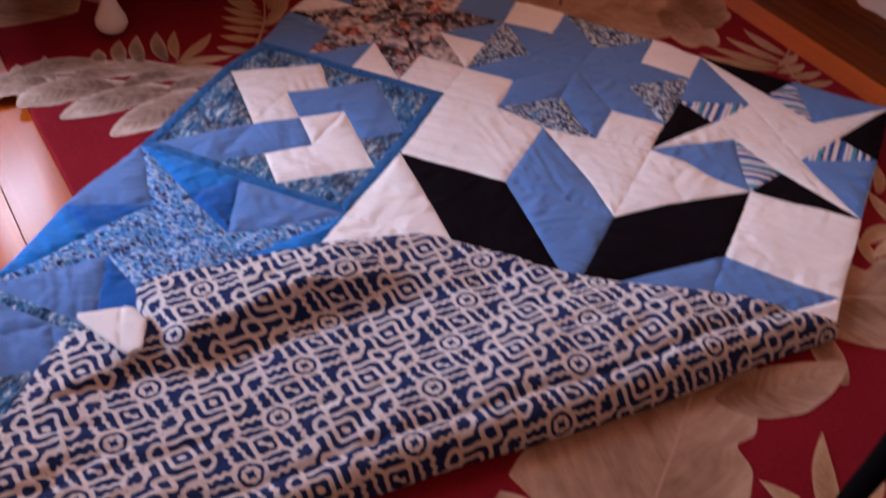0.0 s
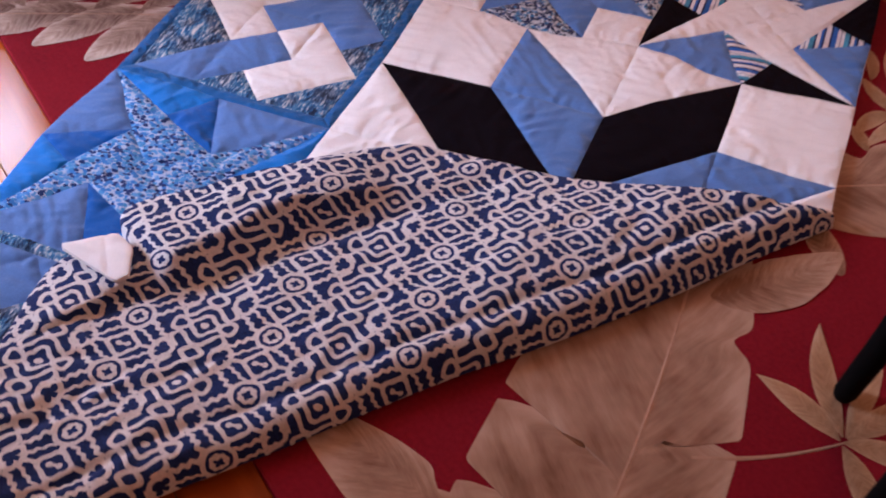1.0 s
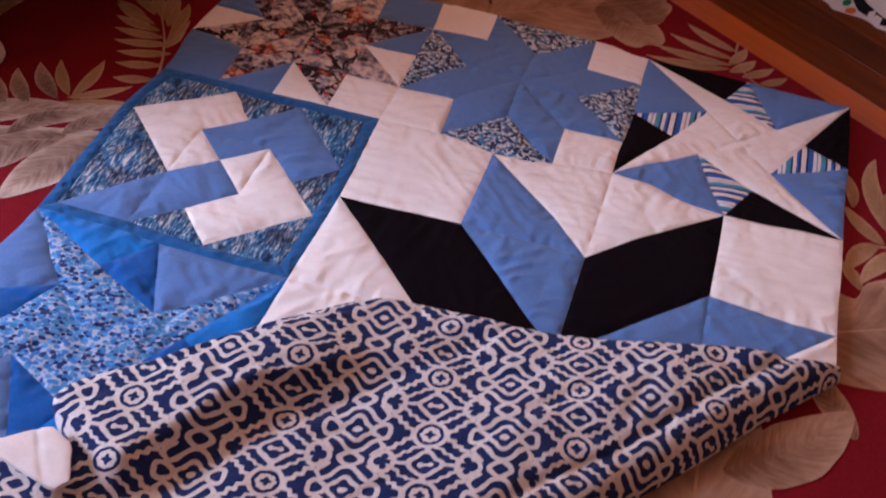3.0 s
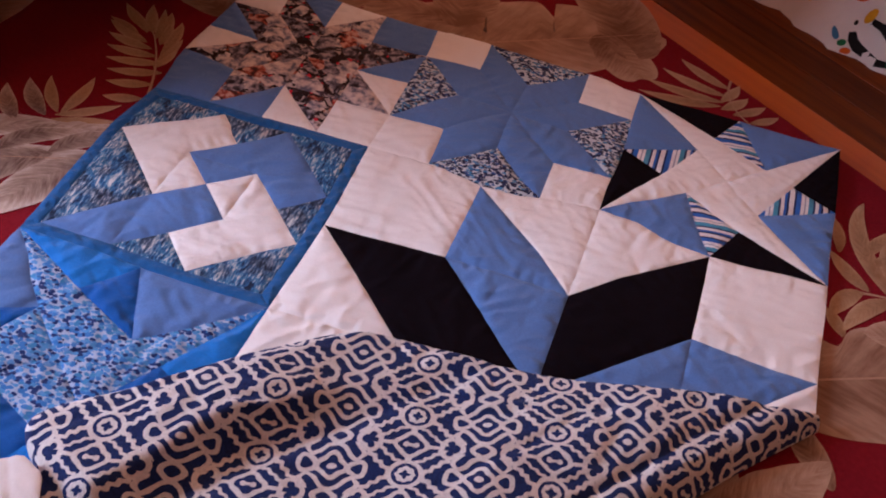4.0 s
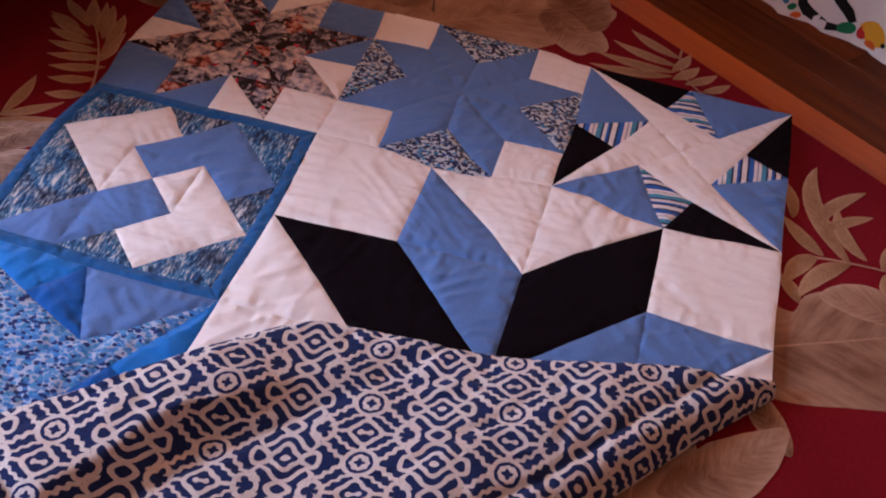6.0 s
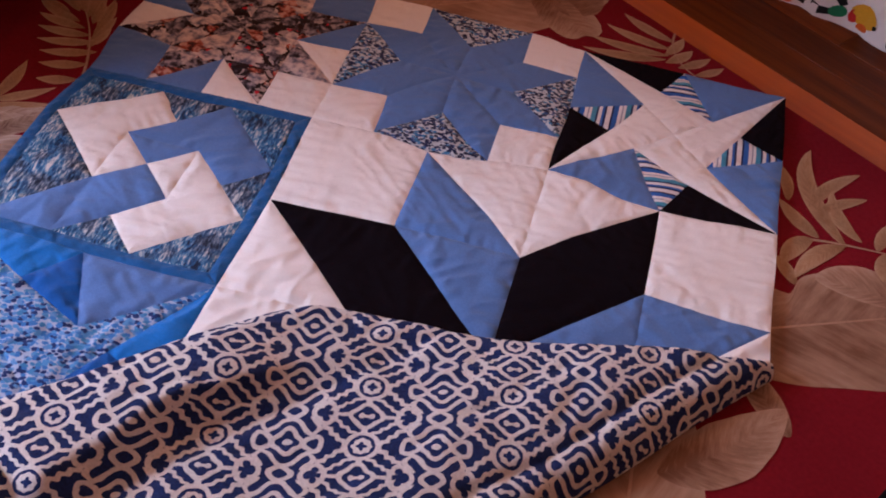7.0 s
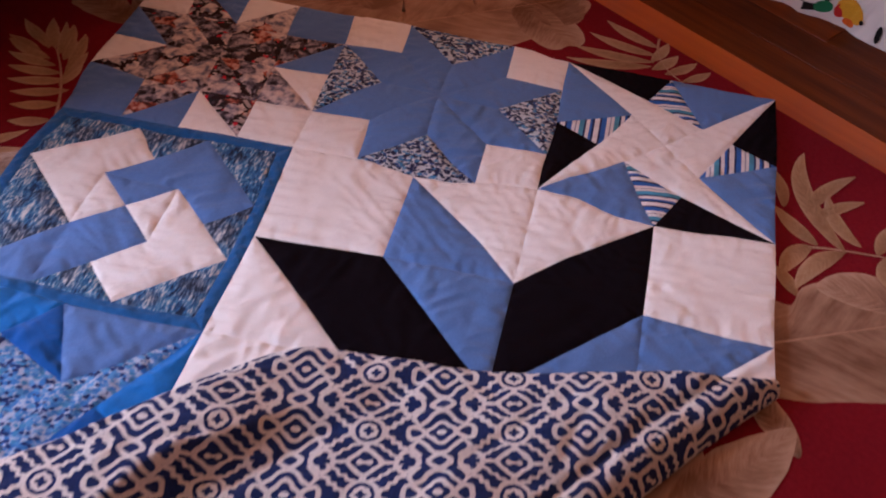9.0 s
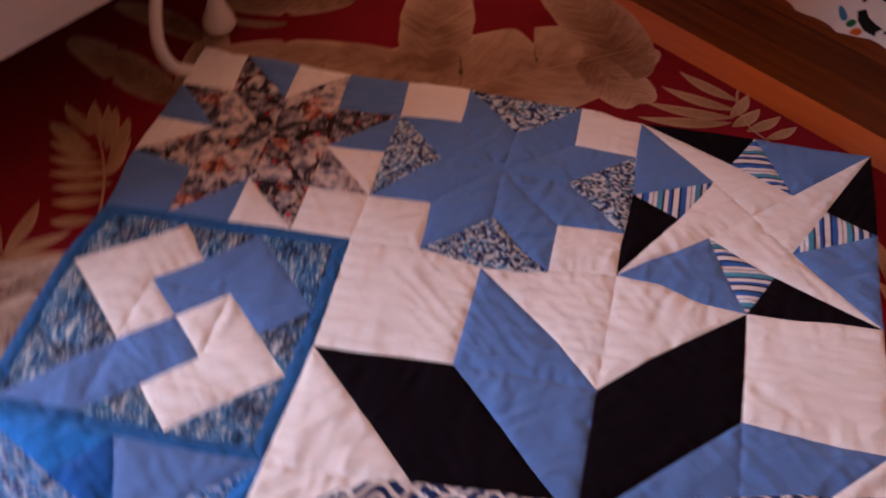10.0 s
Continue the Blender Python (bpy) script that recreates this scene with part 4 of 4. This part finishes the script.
bm = bmesh.new()
lay = bm.loops.layers.uv.new("cloth")
ca, sa = math.cos(radians(8.6)), math.sin(radians(8.6))
grid = []
for i in range(NS + 1):
    row = []
    length = (rim[i] - crease[i]).length
    for j in range(NT + 1):
        t = (j / NT)
        t = t * t * (3 - 2 * t) * 0.35 + t * 0.65
        p = crease[i].lerp(rim[i], t)
        d0, d1 = t * length, (1 - t) * length
        z = 0.030 + crest_height(p) * min(1, d1 / 0.02 + 0.25)
        z += 0.0040 * noise.noise(Vector((p.x * 13, p.y * 13, 5))) + 1.15 * drag(p.x + 3.0, p.y) * min(1.0, d1 / 0.02)
        z -= 0.0045 * math.exp(-((d0 - 0.040 - 0.006 * noise.noise(p * 9)) / 0.006) ** 2) - 0.0030 * noise.noise(Vector((p.x * 34, p.y * 34, 3))) * math.exp(-(d0 / 0.05) ** 2)
        reach = max(0.0, min(1.0, (p.x - 0.42) / 0.18)) * max(0.0, min(1.0, (0.92 - p.x) / 0.12))
        z += 0.015 * reach * math.exp(-((d0 - 0.085) / 0.065) ** 2)
        # quilting lines drawn in
        g = math.fmod((p - CREASE_A).dot(CNORM) + 1.0, 0.105) - 0.0525
        z -= 0.0022 * math.exp(-(g / 0.005) ** 2)
        if d0 < 0.026:
            z = 0.003 + (z - 0.003) * math.sqrt(max(0, 1 - (1 - d0 / 0.026) ** 2))
        if d1 < 0.012:
            z -= 0.012 * (1 - math.sqrt(max(0, 1 - (1 - d1 / 0.012) ** 2)))
        z = max(z, 0.002)
        roll = math.asin(max(0.0, 1 - d0 / 0.026)) if d0 < 0.026 else 0.0
        q = p - CNORM * (0.026 * (roll - math.sin(roll)))
        x, y = q.x - 0.507, q.y + 0.664
        row.append((bm.verts.new((p.x, p.y, z)), (ca * x + sa * y, -sa * x + ca * y + crest_height(p) * 0.5)))
    grid.append(row)
for i in range(NS):
    for j in range(NT):
        quad = (grid[i][j], grid[i + 1][j], grid[i + 1][j + 1], grid[i][j + 1])
        face = bm.faces.new([q[0] for q in quad])
        for loop, q in zip(face.loops, quad):
            loop[lay].uv = q[1]
# the under side of the rim
skirt = [(bm.verts.new((row[-1][0].co.x, row[-1][0].co.y, max(0.001, row[-1][0].co.z - 0.008))), row[-1][1]) for row in grid]
for i in range(NS):
    quad = (grid[i][-1], grid[i + 1][-1], skirt[i + 1], skirt[i])
    face = bm.faces.new([q[0] for q in quad])
    for loop, q in zip(face.loops, quad):
        loop[lay].uv = q[1]
bmesh.ops.recalc_face_normals(bm, faces=bm.faces[:])
if sum(f.normal.z for f in bm.faces) < 0:
    bmesh.ops.reverse_faces(bm, faces=bm.faces[:])
part("folded_backing", bm, LATTICE, quilt, "navy blue and cream lattice-printed cotton backing", smooth=True)

# the very tip of the corner, turned face up again
bm = bmesh.new()
tri = [Vector((0.150, -0.934, 0.046)), Vector((0.200, -0.898, 0.050)), Vector((0.227, -0.910, 0.052)), Vector((0.245, -0.945, 0.052)), Vector((0.235, -0.955, 0.048))]
mid_p = sum(tri, Vector()) / 5
fold_a, fold_b = Vector((0.192, -0.908, 0)), Vector((0.226, -0.956, 0))
flat = []
for a, b in zip(tri, tri[1:] + tri[:1]):
    flat += [a.lerp(b, 0.08), a.lerp(b, 0.5), a.lerp(b, 0.92)]
face = bm.faces.new([bm.verts.new(p) for p in flat])
bmesh.ops.triangulate(bm, faces=[face])
for _ in range(7):
    long = [e for e in bm.edges if e.calc_length() > 0.0045]
    if long:
        bmesh.ops.subdivide_edges(bm, edges=long, cuts=1)
        bmesh.ops.triangulate(bm, faces=[f for f in bm.faces if len(f.verts) > 3])
level = [Vector((p.x, p.y, 0)) for p in flat]
for w in bm.verts:
    p = Vector((w.co.x, w.co.y, 0))
    d = edge_dist(p, level)
    fold_d = abs((p - fold_a).cross((fold_b - fold_a).normalized()).z)
    w.co.z += 0.0022 * (1 - math.exp(-d / 0.004)) - 0.0014 * math.exp(-(fold_d / 0.003) ** 2) + 0.0012 * noise.noise(p * 70)
bmesh.ops.recalc_face_normals(bm, faces=bm.faces[:])
if sum(f.normal.z for f in bm.faces) < 0:
    bmesh.ops.reverse_faces(bm, faces=bm.faces[:])
rim_edges = [e for e in bm.edges if e.is_boundary]
for edge in rim_edges:
    edge.smooth = False
ext = bmesh.ops.extrude_edge_only(bm, edges=rim_edges)["geom"]
bmesh.ops.translate(bm, verts=[g for g in ext if isinstance(g, bmesh.types.BMVert)], vec=(0, 0, -0.005))
part("turned_corner", bm, WHITE, quilt, "cream white cotton corner tip turned face up", smooth=True)

# ---------------------------------------------------------------- ivory cabinet on legs with bulb feet
FOOT_A, FOOT_B = Vector((-0.205, -0.385, 0)), Vector((0.008, 0.085, 0))
bd = (FOOT_B - FOOT_A).normalized()
bn = Vector((-bd.y, bd.x, 0))
cabinet = empty("cabinet", "ivory-painted cabinet raised on slender legs with bulb-shaped feet", "cabinet")
bm_m = Matrix.Translation(FOOT_A) @ Matrix(((bd.x, bn.x, 0, 0), (bd.y, bn.y, 0, 0), (0, 0, 1, 0), (0, 0, 0, 1)))
L = (FOOT_B - FOOT_A).length
# unseen height and length are added to shade the quilt and far boards
part("body", box_bm(-0.030, -0.006, 0.1665, 2 * L + 0.04, 0.36, 0.74, 0.004, bm_m), IVORY, cabinet)
part("base_rail", box_bm(-0.026, 0.002, 0.141, 2 * L + 0.036, 0.358, 0.166, 0.004, bm_m), IVORY, cabinet)
part("top", box_bm(-0.045, -0.02, 0.7405, 2 * L + 0.055, 0.37, 0.765, 0.005, bm_m), IVORY, cabinet)
for x in (-0.02, L + 0.003):
    part("door", box_bm(x, -0.018, 0.22, x + L - 0.006, -0.0045, 0.71, 0.004, bm_m), IVORY, cabinet)
# unseen back, taken down to the floor to block light under the cabinet
part("back_shade_panel", box_bm(-0.025, 0.366, 0.001, 2 * L + 0.035, 0.378, 0.74, 0.002, bm_m), IVORY, cabinet)
for x, y in ((0, 0.012), (L, 0.012), (2 * L, 0.012), (0, 0.34), (2 * L, 0.34)):
    base = bm_m @ Vector((x, y, 0))
    prof = ((0.001, 0.012), (0.006, 0.020), (0.014, 0.0245), (0.024, 0.0235), (0.036, 0.018), (0.050, 0.0125), (0.070, 0.0095), (0.100, 0.0090), (0.1405, 0.0105))
    part("leg", tube_bm([base + Vector((0, 0, z)) for z, r in prof], [r for z, r in prof], 18), IVORY, cabinet, smooth=True)
# a scroll that springs from the base and curls down to the floor before the middle leg
arc = []
turn_points = [Vector(p) for p in ((L - 0.085, 0.010, 0.150), (L - 0.118, -0.006, 0.110), (L - 0.136, -0.020, 0.066), (L - 0.130, -0.032, 0.030), (L - 0.104, -0.038, 0.010))]
for i in range(len(turn_points) - 1):
    p0, p1, p2, p3 = [turn_points[min(len(turn_points) - 1, max(0, i + k))] for k in (-1, 0, 1, 2)]
    for t in (0, 0.25, 0.5, 0.75):
        arc.append(bm_m @ (0.5 * (2 * p1 + (p2 - p0) * t + (2 * p0 - 5 * p1 + 4 * p2 - p3) * t ** 2 + (3 * p1 - p0 - 3 * p2 + p3) * t ** 3)))
arc.append(bm_m @ turn_points[-1])
part("curved_brace", tube_bm(arc, 0.0085, 12), IVORY, cabinet, smooth=True)

# ---------------------------------------------------------------- black chair
chair = empty("chair", "black painted wooden chair standing on the rug", "chair")
A0 = Vector((0.949, -0.772, 0))     # foot of the first leg
s_dir, d_dir = Vector((0.02, -0.36, 0)), Vector((0.37, 0.06, 0))
for i, base in enumerate((A0, A0 + s_dir * 0.50, A0 + d_dir, A0 + s_dir + d_dir)):
    pts = [(base + Vector((0.004 * math.sin(z * 9) + 0.11 * z * (1 - 0.6 * z), 0, z)), r) for z, r in ((0.004, 0.0105), (0.012, 0.0135), (0.04, 0.0140), (0.09, 0.0150), (0.16, 0.0165), (0.25, 0.0180), (0.34, 0.0185), (0.43, 0.0185))]
    part("leg", tube_bm([p for p, r in pts], [r * (0.66 if i == 1 else 0.88) for p, r in pts], 14), EBONY, chair, smooth=True)
part("stretcher", tube_bm([A0 + Vector((0.01, 0, 0.135)), A0 + d_dir + Vector((0, 0, 0.135))], 0.007, 10), EBONY, chair, smooth=True)
sm = Matrix(((d_dir.normalized().x, -s_dir.normalized().x, 0, A0.x + 0.035), (d_dir.normalized().y, -s_dir.normalized().y, 0, A0.y), (0, 0, 1, 0), (0, 0, 0, 1)))
part("seat", box_bm(-0.02, -0.40, 0.431, 0.40, 0.02, 0.455, 0.008, sm), EBONY, chair)


# ---------------------------------------------------------------- printed cover hanging over a low seat
COVER_A, COVER_B = Vector((0.50, 0.62, 0)), Vector((1.65, -0.10, 0))
cd = (COVER_B - COVER_A).normalized()
cn = Vector((-cd.y, cd.x, 0))
cover = empty("bed_cover", "white cotton cover printed with bright birds, hanging to the floor", "bed cover")
n = Nodes("white_printed_cotton", 0.9, 0.2)
co = n.coord()
n.color(n.ramp(n.noise(co, 8, 3), [(0.3, (0.74, 0.70, 0.69)), (0.7, (0.84, 0.80, 0.79))]))
n.puckers(co, 1.6)
COVER = n.mat
RED, YELLOW, GREEN, INK, ORANGE, SKY = [cotton(a + "_print", c, 0.08) for a, c in (("red", (0.55, 0.03, 0.03)), ("yellow", (0.72, 0.38, 0.03)), ("green", (0.02, 0.20, 0.09)), ("ink", (0.008, 0.008, 0.010)), ("orange", (0.66, 0.13, 0.02)), ("sky", (0.06, 0.22, 0.42)))]


def cover_point(s, h):
    """A point of the cover: s metres along the hem, h up the drop."""
    wave = 0.007 * math.sin(s * 9 + 0.6) + 0.006 * math.sin(s * 23) + 0.004 * math.sin(s * 61 + 2 * math.sin(s * 13)) + 0.012 * noise.noise(Vector((s * 14, h * 10, 0))) + 0.007 * noise.noise(Vector((s * 40, h * 16, 4)))
    # the unseen upper drop is made tall to shade the boards before it
    drop = max(0.0, h - 0.54)
    out = -0.02 + 0.14 * min(1, h / 0.30) + wave * (1 - 0.5 * min(1, h / 0.30)) + drop
    return COVER_A + cd * s + cn * out + Vector((0, 0, -0.0115 + min(h, 0.54) + 0.02 * min(1, drop * 10)))


bm = bmesh.new()
g = [[bm.verts.new(cover_point(s * 1.36 / 90, h * 1.0 / 50)) for h in range(51)] for s in range(91)]
for a, b in zip(g, g[1:]):
    for k in range(50):
        bm.faces.new((a[k], b[k], b[k + 1], a[k + 1]))
bmesh.ops.recalc_face_normals(bm, faces=bm.faces[:])
cloth = part("cloth", bm, COVER, cover, smooth=True)
base_m = Matrix.Translation(COVER_A) @ Matrix(((cd.x, cn.x, 0, 0), (cd.y, cn.y, 0, 0), (0, 0, 1, 0), (0, 0, 0, 1)))
# unseen base, added to keep light from coming through under the cover
part("low_base", box_bm(0.03, 0.155, -0.0115, 1.33, 0.54, 0.50, 0.01, base_m), COVER, cover)


def motif_part(name, s, h, pts, material, lift=0.003):
    """A printed figure: an outline in metres round (s, h) on the cover."""
    bm = bmesh.new()
    vs = [bm.verts.new(cover_point(s + a, max(0.002, 0.83 * (h + b))) - cn * lift * 0.4) for a, b in pts]
    bm.faces.new(vs)
    part(name, bm, material, cloth)


def blob(rx, ry, n=14, tilt=0.0, cut=1.0):
    return [(rx * math.cos(a) * math.cos(tilt) - ry * math.sin(a) * math.sin(tilt), rx * math.cos(a) * math.sin(tilt) + ry * math.sin(a) * math.cos(tilt)) for a in [2 * math.pi * cut * k / n for k in range(n)]]


def band(points, wide, material, lift=0.003):
    """A printed stroke along points (s, h) on the cover."""
    up, low = [], []
    for i, (s, h) in enumerate(points):
        a, b = points[max(0, i - 1)], points[min(len(points) - 1, i + 1)]
        d = Vector((b[0] - a[0], b[1] - a[1])).normalized()
        w = wide * (0.45 + 0.55 * math.sin(math.pi * (i + 0.7) / (len(points) + 0.4)))
        up.append((s - d.y * w, h + d.x * w))
        low.append((s + d.y * w, h - d.x * w))
    bm = bmesh.new()
    vs = [[bm.verts.new(cover_point(s, max(0.002, 0.83 * h)) - cn * lift * 0.4) for s, h in row] for row in (up, low)]
    for k in range(len(points) - 1):
        bm.faces.new((vs[0][k], vs[0][k + 1], vs[1][k + 1], vs[1][k]))
    part("printed_figure", bm, material, cloth)


for ds, dh in ((0.0, 0.0), (0.42, 0.10), (-0.26, 0.13)):
    band([(ds + s, dh + h) for s, h in ((0.500, 0.040), (0.507, 0.028), (0.520, 0.019), (0.540, 0.014), (0.562, 0.014), (0.582, 0.018))], 0.0085, INK)
    band([(ds + s, dh + h) for s, h in ((0.518, 0.070), (0.540, 0.070), (0.562, 0.062), (0.580, 0.050), (0.594, 0.034))], 0.0085, INK)
    for s, h, rx, ry, tilt, cloth_print, lift in ((0.508, 0.007, 0.008, 0.006, 0.3, ORANGE, 0.0045), (0.478, 0.028, 0.012, 0.006, -0.6, SKY, 0.004), (0.496, 0.018, 0.006, 0.006, 0, GREEN, 0.004), (0.590, 0.022, 0.014, 0.011, 0.2, GREEN, 0.005),
                                                 (0.512, 0.078, 0.007, 0.017, -0.2, YELLOW, 0.004), (0.334, 0.036, 0.014, 0.017, 0.2, RED, 0.004), (0.540, 0.128, 0.020, 0.016, 0, RED, 0.004), (0.558, 0.103, 0.006, 0.009, 0, RED, 0.004), (0.484, 0.100, 0.014, 0.006, 0.5, ORANGE, 0.004),
                                                 (0.497, 0.057, 0.003, 0.005, 0, INK, 0.004), (0.326, 0.010, 0.003, 0.005, 0, SKY, 0.004), (0.632, 0.032, 0.026, 0.018, -0.2, YELLOW, 0.004), (0.616, 0.026, 0.010, 0.012, 0, RED, 0.006), (0.636, 0.013, 0.011, 0.006, 0, ORANGE, 0.007),
                                                 (0.657, 0.027, 0.004, 0.004, 0, INK, 0.007), (0.690, 0.022, 0.005, 0.016, 0.1, INK, 0.005), (0.400, 0.060, 0.006, 0.014, 0.3, YELLOW, 0.004)):
        motif_part("printed_figure", ds + s, dh + h, blob(rx, ry, tilt=tilt), cloth_print, lift)

# ---------------------------------------------------------------- floor boards, each its own strip
BW = 0.076
board_bm = {}


def board_mesh(length, tone):
    key = (round(length, 2), tone.name)
    if key not in board_bm:
        b = box_bm(0, 0.0006, -0.025, length - 0.0012, BW - 0.0006, -0.012, 0.0004)
        me = bpy.data.meshes.new("board")
        b.to_mesh(me)
        b.free()
        me.materials.append(tone)
        board_bm[key] = me
    return board_bm[key]


rng = random.Random(4)
turn = Matrix.Rotation(ANG, 4, "Z")


def inside(p, q):
    e = turn @ Vector((p, q, 0))
    return X0 + 0.004 < e.x < X1 - 0.004 and Y0 + 0.004 < e.y < Y1 - 0.004


for k in range(-58, 46):
    q = RUG_Q1 + BW * k
    if RUG_Q0 + 0.12 < q and q + BW < RUG_Q1 - 0.10:
        runs = ((-4.2, -1.18), (1.48, 4.2))
    else:
        runs = ((-4.2, 4.2),)
    for start, stop in runs:
        steps = [start + 0.02 * i for i in range(int((stop - start) / 0.02))]
        steps = [p for p in steps if inside(p, q) and inside(p, q + BW)]
        if len(steps) < 5:
            continue
        p, end = steps[0], steps[-1]
        first = rng.choice((0.4, 0.7, 1.0, 1.3))
        while end - p > 0.1:
            length = min(first, end - p)
            tone = OAK if rng.random() < 0.55 else DARK_SHADED_OAK
            if k in (0, 1, 2):      # light board along the rug's edge, then through boards darkened for the cover's shade
                tone, length = (OAK, DARK_SHADED_OAK, DARK_SHADED_OAK)[k], end - p
            if q < RUG_Q0:
                tone = OAK
            first = rng.choice((1.0, 1.3, 1.6, 1.9))
            ob = new("board", board_mesh(length, tone))
            ob.matrix_world = turn @ Matrix.Translation((p, q, 0))
            ob.parent = sub
            p += length
